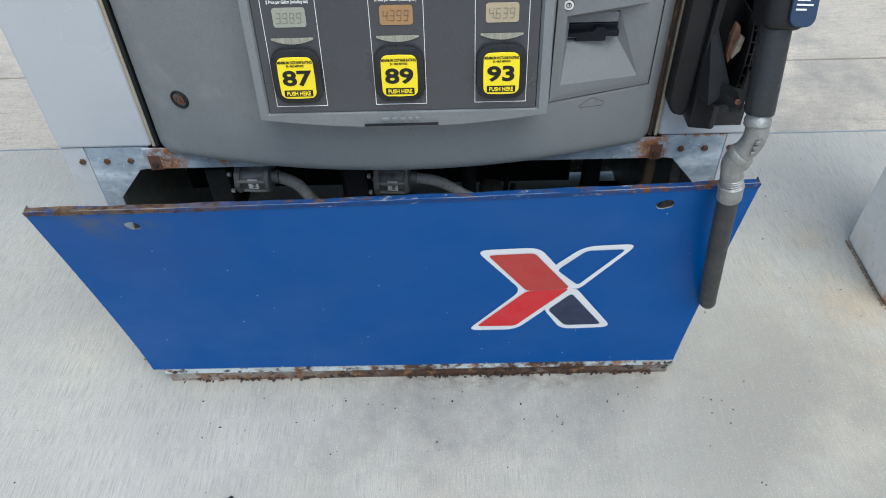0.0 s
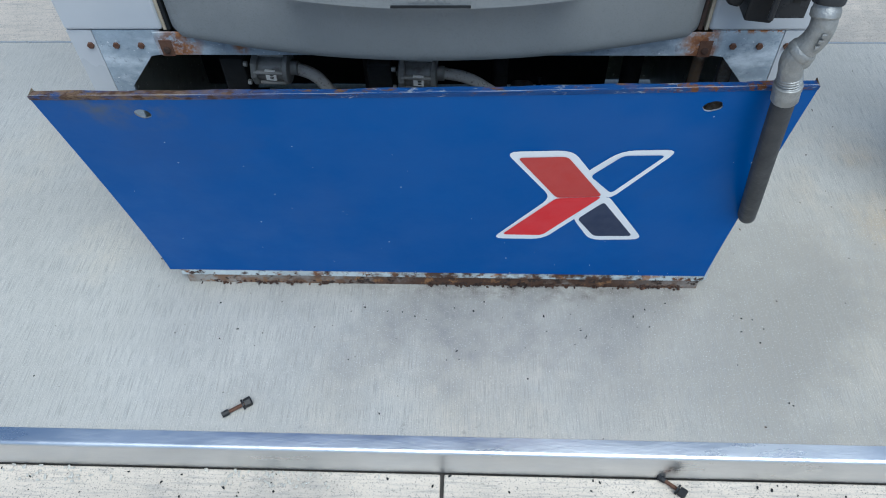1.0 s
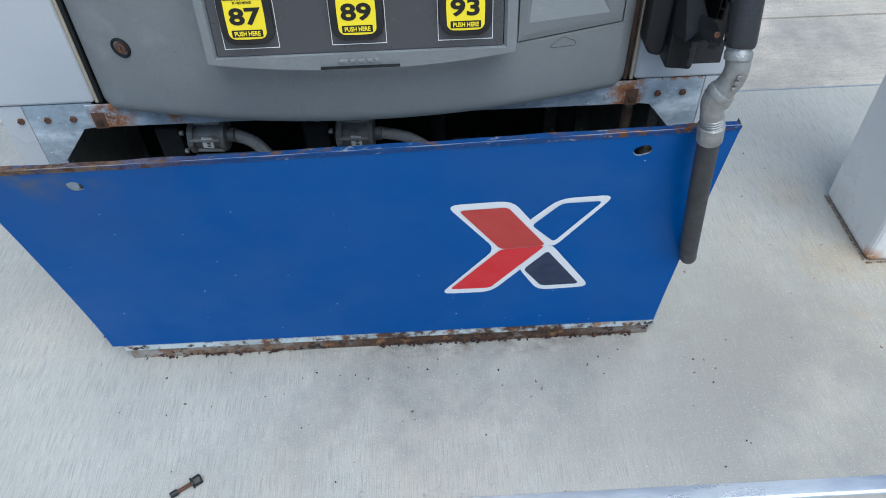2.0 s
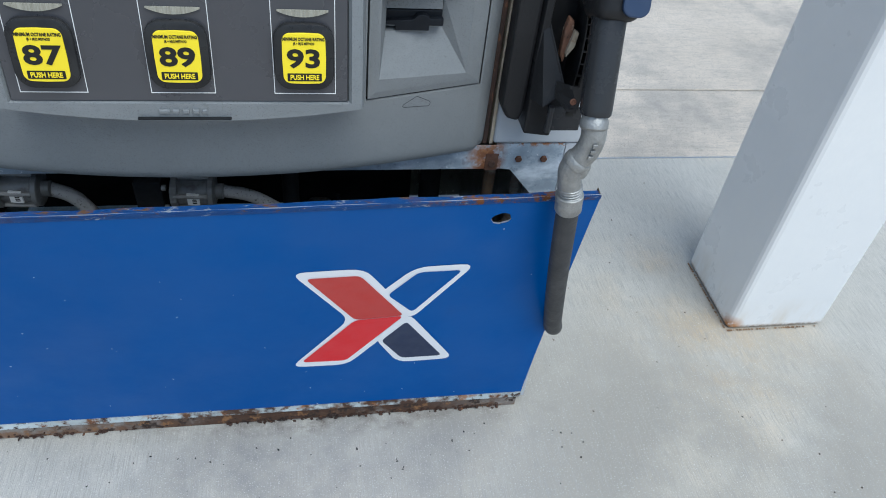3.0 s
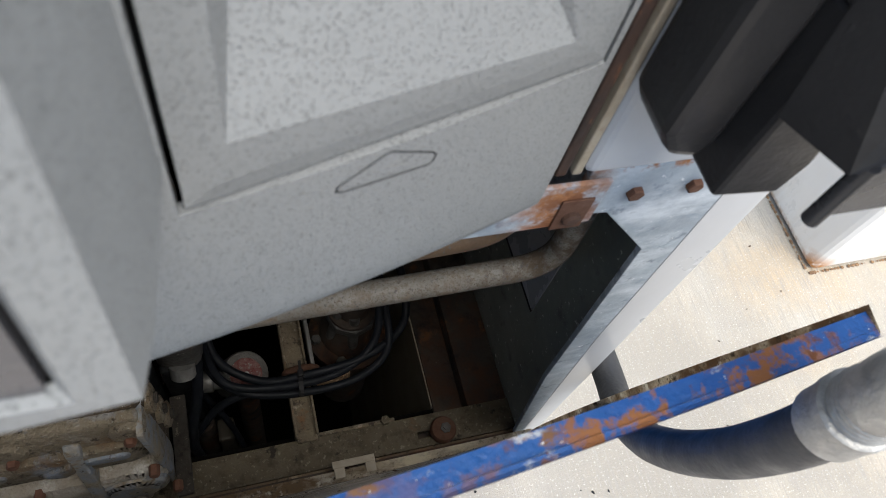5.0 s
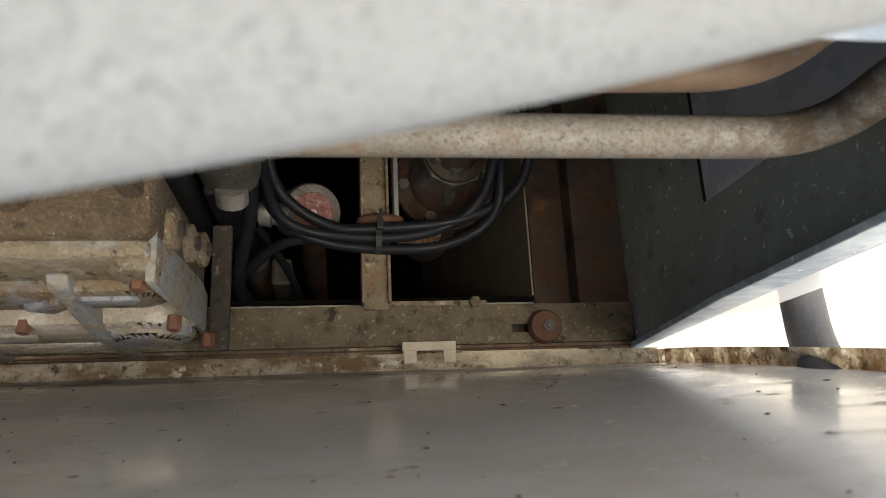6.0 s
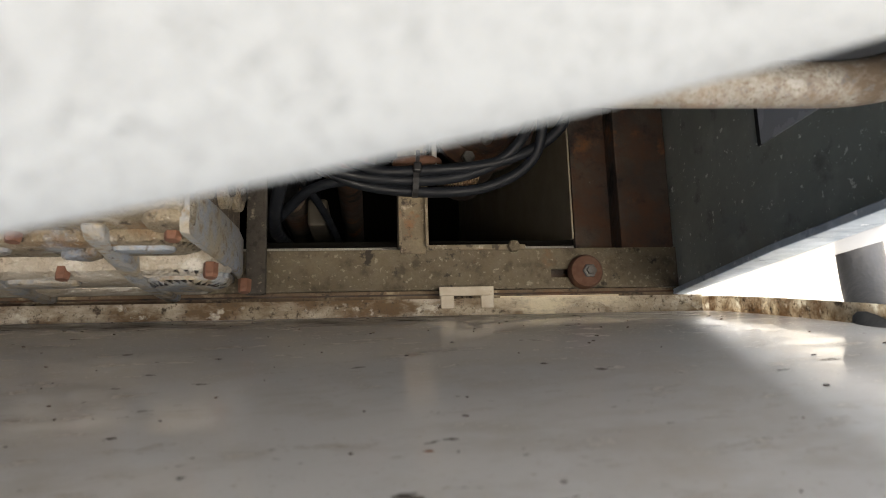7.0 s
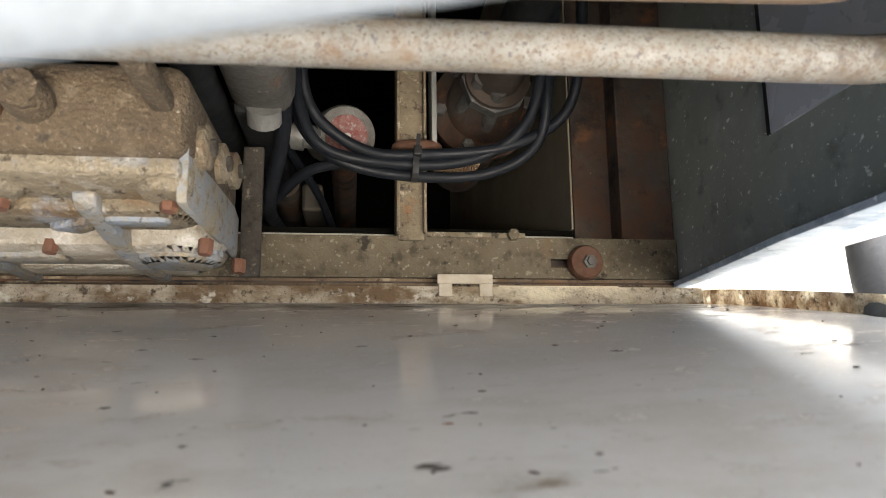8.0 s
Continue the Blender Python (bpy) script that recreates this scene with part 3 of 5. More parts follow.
def island_slab():
    """The island's concrete, with the sump's opening under the dispenser."""
    bm = bmesh.new()
    xs, ys = (-7, -0.40, 0.384, 7), (-0.300, 0.045, 0.46, 0.705)
    top = [[bm.verts.new((x, y, 0)) for y in ys] for x in xs]
    low = [[bm.verts.new((x, y, -0.35)) for y in ys] for x in xs]
    for i in range(3):
        for j in range(3):
            if (i, j) != (1, 1):
                bm.faces.new((top[i][j], top[i + 1][j], top[i + 1][j + 1], top[i][j + 1]))
    rim = ((1, 1), (2, 1), (2, 2), (1, 2), (1, 1))
    out = ((0, 0), (1, 0), (2, 0), (3, 0), (3, 1), (3, 2), (3, 3), (2, 3), (1, 3), (0, 3), (0, 2), (0, 1), (0, 0))
    for loop in (rim, out):
        for (a, b), (c, d) in zip(loop, loop[1:]):
            bm.faces.new((top[a][b], top[c][d], low[c][d], low[a][b]))
    return bm


island = tagged(part("pavement", island_slab(), M_concrete), "pale broom-finished concrete island with grey stains, darker along the dispenser's foot, shading painted in at the right", "pavement",
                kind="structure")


def kerb_strip(y0, y1, face):
    """Rounded metal edging along the island: a flat top and a skirt."""
    s = 1 if y1 > y0 else -1
    prof = [(y0, DRIVE), (y0, 0.0015)]
    for k in range(7):
        a = radians(90 * k / 6)
        prof.append((y1 - s * 0.007 * (1 - math.sin(a)), 0.0015 - 0.007 * (1 - math.cos(a))))
    prof.append((y1, DRIVE))
    bm = bmesh.new()
    xs = [-7 + 0.5 * k for k in range(29)]
    rows = [[bm.verts.new((x, y, z)) for y, z in prof] for x in xs]
    for a, b in zip(rows, rows[1:]):
        for i in range(len(prof)):
            j = (i + 1) % len(prof)
            bm.faces.new((a[i], a[j], b[j], b[i]))
    bm.faces.new(rows[0]), bm.faces.new(rows[-1][::-1])
    return bm


tagged(part("kerb_front", kerb_strip(-0.3005, -0.329, 1), M_steel, smooth=True), "brushed stainless steel edging round the island", "kerb",
       kind="structure")
tagged(part("kerb_back", kerb_strip(0.7005, 0.709, 1), M_steel, smooth=True), "brushed stainless steel edging round the island", "kerb",
       kind="structure")

# ---- column ----
column = thing("canopy_column", (1.01, 0.227, 0), "white painted square steel column with a rusty base", "column")
part("shaft", box(0.914, 1.122, 0.128, 0.322, 0.0, 4.6, 0.012, seg=3), M_white, column)
bm = bmesh.new()
for k in range(160):
    side, t = random.choice("lf"), random.random()
    size = random.uniform(0.0008, 0.0028)
    cx, cy = (0.912, 0.130 + 0.19 * t) if side == "l" else (0.916 + 0.20 * t ** 2, 0.126)
    own = bmesh.new()
    bmesh.ops.create_icosphere(own, subdivisions=1, radius=size)
    own.transform(Matrix.Translation((cx, cy, 0.002)) @ Matrix.Diagonal((1, 1, 0.35, 1)))
    join(bm, own)
part("rust_crust", bm, M_crust, column, "flaking brown rust along the base")

# ---- dispenser cabinet ----
pump = thing("fuel_dispenser", (0, 0.28, 0), "grey fuel dispenser with silver sides and a removed lower cover", "fuel dispenser")
ZB = 0.527        # lower edge of the door and the upper skins
CX = 0.009        # middle of the cabinet


def span(s, a, b):
    """The stretch of x between a and b from the cabinet's middle, on the side s."""
    return sorted((CX + s * a, CX + s * b))


for s in (-1, 1):
    part("side_skin", box(*span(s, 0.3388, 0.4655), -0.004, 0.56, ZB, 2.1, 0.005, seg=3), M_skin, pump, "silver-grey painted steel side skin")
    skin = box(*span(s, 0.4456, 0.4650), 0.0025, 0.56, 0.012, ZB - 0.0005, 0.002)
    prism([(CX + s * x, z) for x, z in ((0.4330, ZB - 0.001), (0.4650, ZB - 0.001), (0.4650, 0.012), (0.4490, 0.012), (0.4350, 0.30))], -0.0012, 0.0022, 0.0006, skin)
    part("lower_skin", skin, M_skin, pump, "silver-grey painted lower skin")
    part("inner_wall", box(*span(s, 0.4420, 0.4450), 0.005, 0.55, 0.018, 0.524), M_green, pump, "dark green painted side sheet")
    gusset = prism([(CX + s * x, z) for x, z in ((0.345, ZB - 0.001), (0.4322, ZB - 0.001), (0.4342, 0.30), (0.4480, 0.03), (0.4380, 0.03), (0.4170, 0.217),
                                                 (0.4080, 0.438), (0.3670, 0.487), (0.345, 0.490))], -0.0015, 0.003, 0.0006)
    part("corner_bracket", gusset, M_galv, pump, "galvanised steel corner bracket")
    for x in (0.3750, 0.4075, 0.4410):
        part("bolt", hexhead((CX + s * x, -0.001, 0.504), (CX + s * x, -0.0045, 0.504), 0.0046), M_nut, pump, "rusty hexagonal bolt head")
    part("nut_plate", box(*span(s, 0.331, 0.347), -0.0098, -0.0086, 0.493, 0.517, 0.0005), M_nut, pump, "rusted square clip")
    part("clip_stud", lathe([(0.0045, 0), (0.0045, 0.002), (0.003, 0.003)], aim((CX + s * 0.339, -0.0098, 0.503), (CX + s * 0.339, -0.03, 0.503)), 12),
         M_rust, pump)
    part("jamb_trim", box(*span(s, 0.3342, 0.3385), -0.0025, 0.012, ZB, 1.9, 0.0008), M_tab, pump, "cream edge trim beside the door")
part("front_strip", box(CX - 0.352, CX + 0.352, -0.0085, -0.006, 0.494, 0.528, 0.0006), M_galv, pump, "galvanised strip under the door, rust-streaked")
part("back_panel", box(CX - 0.452, CX + 0.452, 0.552, 0.56, 0.012, 2.1), M_green, pump)
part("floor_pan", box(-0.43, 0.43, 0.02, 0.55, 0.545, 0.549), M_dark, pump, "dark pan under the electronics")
part("roof", box(CX - 0.47, CX + 0.47, -0.02, 0.57, 2.1, 2.16, 0.01), M_skin, pump)

X0 = 0.009        # middle of the door
HW = 0.326        # its half width


def door_y(x, z=1.0):
    u = (x - X0) / HW
    b, tuck = max(0.0, 1 - u * u), min(1.0, max(0.0, 1 - (z - ZB) / 0.012))
    roll = max(0.0, (abs(u) - 0.95) / 0.05)
    return -0.014 - 0.067 * b + 0.0056 * b ** 0.5 + 0.004 * tuck ** 2 + 0.013 * roll ** 2


def door_bottom(x):
    u = (x - X0) / HW
    return 0.525 + 0.0085 * max(0.0, 1 - u * u) ** 0.8


def door_mesh():
    """The bulging moulded door, open where the card reader sits."""
    bm = bmesh.new()
    rx, rz = (0.1885, 0.3175), (0.6175, 0.756)
    xs = sorted({X0 - HW + 2 * HW * i / 44 for i in range(45)} | set(rx))
    zs = [0.0, 0.003, 0.007, 0.012, 0.02, 0.03, 0.045, 0.06, 0.078, "a", 0.13, 0.16, 0.19, "b", 0.34, 0.6, 1.0]
    rows = []
    for z in zs:
        row = []
        for x in xs:
            zz = rz[0] if z == "a" else rz[1] if z == "b" else door_bottom(x) * (1 - min(z / 0.09, 1)) + ZB * min(z / 0.09, 1) + z
            row.append(bm.verts.new((x, door_y(x, zz - (door_bottom(x) - ZB)), zz)))
        rows.append(row)
    for i in range(len(zs) - 1):
        for j in range(len(xs) - 1):
            mid, zm = (xs[j] + xs[j + 1]) / 2, (rows[i][j].co.z + rows[i + 1][j].co.z) / 2
            if not (rx[0] < mid < rx[1] and rz[0] < zm < rz[1]):
                bm.faces.new((rows[i][j], rows[i][j + 1], rows[i + 1][j + 1], rows[i + 1][j]))
    loose = [v for v in bm.verts if not v.link_faces]
    bmesh.ops.delete(bm, geom=loose, context="VERTS")
    bmesh.ops.recalc_face_normals(bm, faces=bm.faces)
    if sum(f.normal.y for f in bm.faces) > 0:
        bmesh.ops.reverse_faces(bm, faces=bm.faces)
    got = bmesh.ops.extrude_face_region(bm, geom=bm.faces[:])
    moved = [g for g in got["geom"] if isinstance(g, bmesh.types.BMVert)]
    bmesh.ops.translate(bm, verts=moved, vec=(0, 0.004, 0))
    return bm


door = part("door", door_mesh(), M_door, pump, "grey pitted moulded plastic door", smooth=True)
for s in (-1, 1):
    x = X0 + s * (HW + 0.0040)
    part("door_gasket", box(x - 0.0040, x + 0.0012, -0.0025, 0.010, ZB, 1.9, 0.001), M_seam if s > 0 else M_dark, pump,
         "rusted door seam" if s > 0 else "dark door seam")

# lock
lx, lz = -0.259, 0.620
ly = door_y(lx)
m = aim((lx, ly + 0.002, lz), (lx - 0.012, ly - 0.03, lz))
part("lock_ring", lathe([(0.0125, 0), (0.0125, 0.003), (0.0108, 0.0042), (0.0090, 0.0030), (0.0090, 0.001)], m, 28), M_dark, door, smooth=True)
part("lock_core", lathe([(0.0072, 0), (0.0072, 0.0036), (0.004, 0.0040), (0.0035, 0.002)], m, 20), M_nut, door, "rust-brown lock barrel", smooth=True)


def on_door(pts, lift, width):
    """A thin raised line of the given width along closed points (x, z) of the door."""
    bm = bmesh.new()
    inner = ring_outline(pts, width)
    a = [bm.verts.new((x, door_y(x, z) - lift, z)) for x, z in pts]
    b = [bm.verts.new((p[0], door_y(p[0], p[1]) - lift, p[1])) for p in inner]
    for i in range(len(pts)):
        j = (i + 1) % len(pts)
        bm.faces.new((a[i], a[j], b[j], b[i]))
    return bm


part("arrow_mark", on_door([(x + 0.002 + 0.03 * (x - 0.2266), z - 0.0030) for x, z in (
    (0.2266, 0.6085), (0.2274, 0.6108), (0.2350, 0.6152), (0.2405, 0.6185), (0.2425, 0.6188), (0.2560, 0.6108), (0.2574, 0.6088),
    (0.2568, 0.6058), (0.2555, 0.6045), (0.2409, 0.6060), (0.2285, 0.6070))], 0.0004, 0.0005), M_dark, door, "dark engraved arrow outline")

# card reader, a recessed insert in the door
def reader_mesh():
    """A sloped tray that runs back to the card slot."""
    bm = bmesh.new()
    def loop(x0, x1, z0, z1, d0, d1, slant=0.0):
        return [bm.verts.new(v) for v in ((x0, door_y(x0, z0) + d0, z0 + slant), (x1, door_y(x1, z0) + d0, z0 - slant), (x1, door_y(x1, z1) + d1, z1), (x0, door_y(x0, z1) + d1, z1))]
    loops = [loop(0.1897, 0.3163, 0.6190, 0.7550, 0.008, 0.008), loop(0.1905, 0.3157, 0.6196, 0.7545, 0.0002, 0.0002),
             loop(0.1980, 0.3090, 0.6270, 0.7525, -0.0008, -0.0008), loop(0.2020, 0.2985, 0.6385, 0.7290, -0.0010, -0.0005, 0.003),
             loop(0.2085, 0.2680, 0.6840, 0.7170, 0.020, 0.016), loop(0.2085, 0.2680, 0.6860, 0.7165, 0.05, 0.05)]
    for a, b in zip(loops, loops[1:]):
        for k in range(4):
            bm.faces.new((a[k], a[(k + 1) % 4], b[(k + 1) % 4], b[k]))
    bm.faces.new(loops[-1])
    return bm


reader = part("card_reader", reader_mesh(), M_door, pump, "grey recessed card reader")
ry = -0.035
part("card_slot", box(0.2095, 0.2670, ry + 0.012, ry + 0.045, 0.687, 0.7035, 0.001), M_cable, reader, "black card slot")
JAW = [(0.2090, 0.6905), (0.2185, 0.6905), (0.2185, 0.6850), (0.2530, 0.6850), (0.2530, 0.6905), (0.2675, 0.6905)]
part("slot_jaw", prism(JAW + [(0.2675, 0.6975), (0.2540, 0.6975), (0.2510, 0.7005), (0.2460, 0.7020), (0.2410, 0.7010), (0.2360, 0.6965), (0.2090, 0.6950)],
                       ry + 0.004, ry + 0.012, 0.0006), M_cable, reader, "black slotted jaw")
part("jaw_lip", prism([(x, z - 0.0012) for x, z in JAW] + [(0.2675, 0.6935), (0.2090, 0.6935)], ry + 0.0052, ry + 0.0110, 0.0004), M_bezel, reader, "worn grey lip")
part("slot_sill", box(0.2095, 0.2670, ry + 0.013, ry + 0.03, 0.7040, 0.7165, 0.0008), M_bezel, reader)
px, pz = 0.2025, 0.7425
py = door_y(px, pz)
pm = aim((px, py - 0.0010, pz), (px - 0.15, py - 1, pz))
part("power_mark", lathe([(0.0062, 0), (0.0062, 0.0010), (0.0058, 0.0012)], pm, 28), M_ink, reader, "black and white round power mark")
part("power_ring", lathe([(0.0056, 0.0011), (0.0056, 0.0015), (0.0050, 0.0016)], pm, 28), M_print, reader)
part("power_dot", lathe([(0.0030, 0.0015), (0.0030, 0.0019)], pm, 20), M_ink, reader)
part("power_core", lathe([(0.0020, 0.0018), (0.0020, 0.0022)], pm, 20), M_print, reader)
part("power_bar", box(px - 0.0007, px + 0.0003, py - 0.0042, py - 0.0034, pz - 0.0005, pz + 0.0034), M_ink, reader)

# bezel and dark overlay with the three grades
GY = -0.1085
GX0, GX1, GZ0 = -0.131, 0.167, 0.6500
LEAN = 0.12


def bezel_mesh():
    bm = bmesh.new()
    n = 28
    def loop(x0, x1, z0, sag, ytest, top):
        pts = []
        for k in range(n + 1):
            x = x0 + (x1 - x0) * k / n
            u = 2 * k / n - 1
            z = z0 - sag * (1 - u * u)
            pts.append((x, ytest(x, z), z))
        pts += [(x1, ytest(x1, top), top), (x0, ytest(x0, top), top)]
        return [bm.verts.new(p) for p in pts]
    loops = [loop(-0.1495, 0.1880, 0.6390, 0.015, lambda x, z: door_y(x) + 0.001, 0.87),
             loop(-0.1455, 0.1840, 0.6405, 0.0105, lambda x, z: min(door_y(x) - 0.006, -0.094), 0.86),
             loop(-0.1430, 0.1810, 0.6420, 0.0125, lambda x, z: GY - 0.0005, 0.855),
             loop(-0.1340, 0.1710, 0.6480, 0.000, lambda x, z: GY - 0.0020, 0.85),
             loop(GX0 - 0.001, GX1 + 0.001, GZ0 - 0.001, 0.000, lambda x, z: GY + 0.002, 0.845)]
    for a, b in zip(loops, loops[1:]):
        for k in range(len(a)):
            j = (k + 1) % len(a)
            bm.faces.new((a[k], a[j], b[j], b[k]))
    return bm


def tilted(name, bm, material, parent, label="", smooth=False):
    """A part of the overlay, which leans back a little towards its top."""
    for v in bm.verts:
        v.co.y += LEAN * (v.co.z - GZ0) + 0.0020
        v.co.z -= 0.0022
    return part(name, bm, material, parent, label, smooth)


bezel = tilted("bezel", bezel_mesh(), M_bezel, pump, "raised grey plastic bezel round the grade panel", smooth=True)
# thin dark strip laid on the bezel's lower front
part("bezel_dark_strip", box(-0.026, 0.058, -0.1130, -0.1080, 0.6307, 0.6321, 0.0005), M_dark, bezel, "thin dark strip under the bezel")
for k, (w, x) in enumerate(((0.011, -0.010), (0.007, 0.0), (0.007, 0.009), (0.007, 0.018), (0.006, 0.026))):
    part("embossed_bar", box(x + 0.009 - w / 2, x + 0.009 + w / 2 - 0.001, -0.1112, -0.1085, 0.6362, 0.6402, 0.0008), M_bezel, bezel,
         "raised maker's mark")
panel = tilted("grade_panel", box(GX0, GX1, GY, GY + 0.006, GZ0, 0.84), M_glass, pump, "smoky dark printed overlay panel")


def flat(x, z, lift=0.0):
    """A pose on the overlay: x to the right, y up, facing out."""
    return Matrix.Translation((x, GY - lift, z)) @ pose(0, 0, 0, 90)


def strip_frame(x0, x1, z0, z1, w, lift):
    bm = bmesh.new()
    for a, b, c, d in ((x0, x1, z0, z0 + w), (x0, x1, z1 - w, z1), (x0, x0 + w, z0 + w, z1 - w), (x1 - w, x1, z0 + w, z1 - w)):
        box(a, b, GY - lift, GY - 0.0001, c, d, bm=bm)
    return bm


SEGMENTS = dict(zip("0123456789", ("abcdef", "bc", "abged", "abgcd", "fgbc", "afgcd", "afgedc", "abc", "abcdefg", "abcfgd")))


def display_digit(digit, place, cx, cz):
    """One thin slanted display digit on the overlay."""
    bm = bmesh.new()
    w, h, t = 0.0042, 0.0052, 0.0007
    bars = {"a": (0, w, 2 * h, 0), "g": (0, w, h, 0), "d": (0, w, 0, 0), "f": (0, 0, h, h), "b": (w, 0, h, h), "e": (0, 0, 0, h), "c": (w, 0, 0, h)}
    x0 = cx - 0.0135 + 0.0072 * place
    for name in SEGMENTS[digit]:
        dx, dw, dz, dh = bars[name]
        ex, ez = (0.0005 if dw else 0), (0.0005 if dh else 0)
        box(x0 + dx - t / 2 + ex, x0 + dx + t / 2 + dw - ex, GY - 0.0011, GY - 0.0009, cz - h + dz - t / 2 + ez, cz - h + dz + dh + t / 2 - ez, bm=bm)
    if place == 0:
        box(cx - 0.0080, cx - 0.0071, GY - 0.0011, GY - 0.0009, cz - h, cz - h + 0.0009, bm=bm)
    for v in bm.verts:
        v.co.x += 0.10 * (v.co.z - cz)
    return bm


def octane_button(cx, number, price, screen, digit, label):
    cz = 0.6955
    tilted("white_outline", strip_frame(cx - 0.0285, cx + 0.0285, 0.6575, 0.83, 0.0007, 0.0004), M_print, panel)
    y = GY
    button = tilted("octane_button", prism(rounded_rect(cx, cz, 0.0530, 0.0610, 0.014, 6, 0.030), y - 0.0075, y - 0.0002, 0.003), M_gasket, pump,
                  "black-rimmed push button with a yellow octane label", smooth=True)
    tilted("label_face", prism(rounded_rect(cx, cz, 0.0378, 0.0458, 0.006, 5, 0.04), y - 0.0085, y - 0.0070, 0.0004), M_yellow, button, "bright yellow label")
    up = Matrix.Translation((cx, y - 0.0088, cz)) @ pose(0, 0, 0, 90)
    tilted("number", lettering(number, 0.0232, up @ Matrix.Translation((0, -0.0005, 0)), 0.0007, 1.34), M_ink, button)
    tilted("caption", lettering("MINIMUM OCTANE RATING", 0.0041, up @ Matrix.Translation((0, 0.0182, 0)), 0.0001, 0.72), M_ink, button)
    tilted("caption", lettering("(R + M)/2 METHOD", 0.0031, up @ Matrix.Translation((0, 0.0142, 0)), 0.00006, 0.72), M_ink, button)
    tilted("black_bar", prism(rounded_rect(cx, cz - 0.0172, 0.0310, 0.0072, 0.0005, 2), y - 0.0090, y - 0.0084), M_ink, button)
    tilted("caption", lettering("PUSH HERE", 0.0064, Matrix.Translation((cx, y - 0.0092, cz - 0.0174)) @ pose(0, 0, 0, 90), 0.00016, 0.82), M_yellow, button)
    lcd = tilted("price_display", prism(rounded_rect(cx, 0.7585, 0.0345, 0.0205, 0.003, 4), y - 0.0008, y - 0.0001), screen, panel, label)
    for k, figure in enumerate(price):
        tilted("digit", display_digit(figure, k, cx, 0.7580), digit, lcd)
    n = 14
    lens = [(cx - 0.0225 + 0.045 * k / n, 0.7355 - 0.0050 * max(0.0, 1 - (2 * k / n - 1) ** 2)) for k in range(n + 1)] + [(cx + 0.0225, 0.7365), (cx - 0.0225, 0.7365)]
    tilted("selector_lens", prism(lens, y - 0.0022, y - 0.0001), M_lens, panel, "pale ribbed indicator lens")
    tilted("caption", lettering("$ Price per Gallon (including tax)", 0.0046, flat(cx, 0.7745, 0.0003), 0.00012, 0.70), M_print, panel)
    tilted("grade_name", lettering("Unleaded", 0.0135, flat(cx, 0.7885, 0.0003), 0.0005, 0.85), M_print, panel)


octane_button(-0.0935, "87", "3989", M_lcd_g, M_seg_faint, "faded greenish price display")
octane_button(0.0175, "89", "4399", M_lcd_o, M_seg, "amber price display")
octane_button(0.1275, "93", "4639", M_lcd_t, M_seg_faint, "pale tan price display with faint digits")

# ---- nozzle boot on the silver skin ----
boot = part("nozzle_boot", box(0.352, 0.430, -0.014, -0.0045, 0.585, 1.05, 0.004), M_black, pump, "black moulded nozzle boot")
part("boot_cheek", prism([(0.343, 0.594), (0.350, 0.582), (0.364, 0.578), (0.3685, 0.59), (0.3685, 1.05), (0.343, 1.05)], -0.034, -0.006, 0.004), M_black, boot)
part("boot_block", prism([(0.3685, 0.570), (0.4000, 0.566), (0.4040, 0.585), (0.4000, 0.606), (0.3760, 0.655), (0.3690, 0.655)], -0.046, -0.012, 0.0025), M_black, boot)
part("boot_side", prism([(0.3685, 0.655), (0.3760, 0.655), (0.3790, 0.80), (0.3700, 0.80)], -0.042, -0.012, 0.0015), M_black, boot)


def plate(name, outline, thick, material=M_black, label=""):
    """A flat moulded plate through the given corners."""
    pts = [Vector(p) for p in outline]
    nrm = (pts[1] - pts[0]).cross(pts[2] - pts[0]).normalized() * thick
    bm = bmesh.new()
    a, b = [bm.verts.new(p) for p in pts], [bm.verts.new(p + nrm) for p in pts]
    bm.faces.new(a), bm.faces.new(b[::-1])
    for i in range(len(pts)):
        j = (i + 1) % len(pts)
        bm.faces.new((a[i], b[i], b[j], a[j]))
    bmesh.ops.recalc_face_normals(bm, faces=bm.faces)
    bmesh.ops.bevel(bm, geom=bm.edges[:], offset=min(0.0009, thick * 0.3), segments=2, affect="EDGES")
    return part(name, bm, material, boot, label)


plate("boot_wing", [(0.3715, -0.0300, 0.722), (0.3930, -0.0625, 0.657), (0.3962, -0.0680, 0.648), (0.3955, -0.0715, 0.640), (0.3900, -0.0735, 0.633), (0.3780, -0.0725, 0.621), (0.3705, -0.0440, 0.616)], 0.0030)
part("pivot_hole", lathe([(0.0030, 0), (0.0030, 0.0012)], aim((0.3893, -0.0692, 0.6465), (0.25, -0.40, 0.90)), 16), M_ink, boot)


def guard_wall(line, back, thick=0.0016):
    """A thin curved wall that follows a front edge and runs back to the plate."""
    bm = bmesh.new()
    rows = [(bm.verts.new(p), bm.verts.new((p.x, back, p.z))) for p in smooth_path(line, 5)]
    for (p, q), (r, t) in zip(rows, rows[1:]):
        bm.faces.new((p, r, t, q))
    bmesh.ops.recalc_face_normals(bm, faces=bm.faces)
    bmesh.ops.solidify(bm, geom=bm.faces[:], thickness=thick)
    return bm


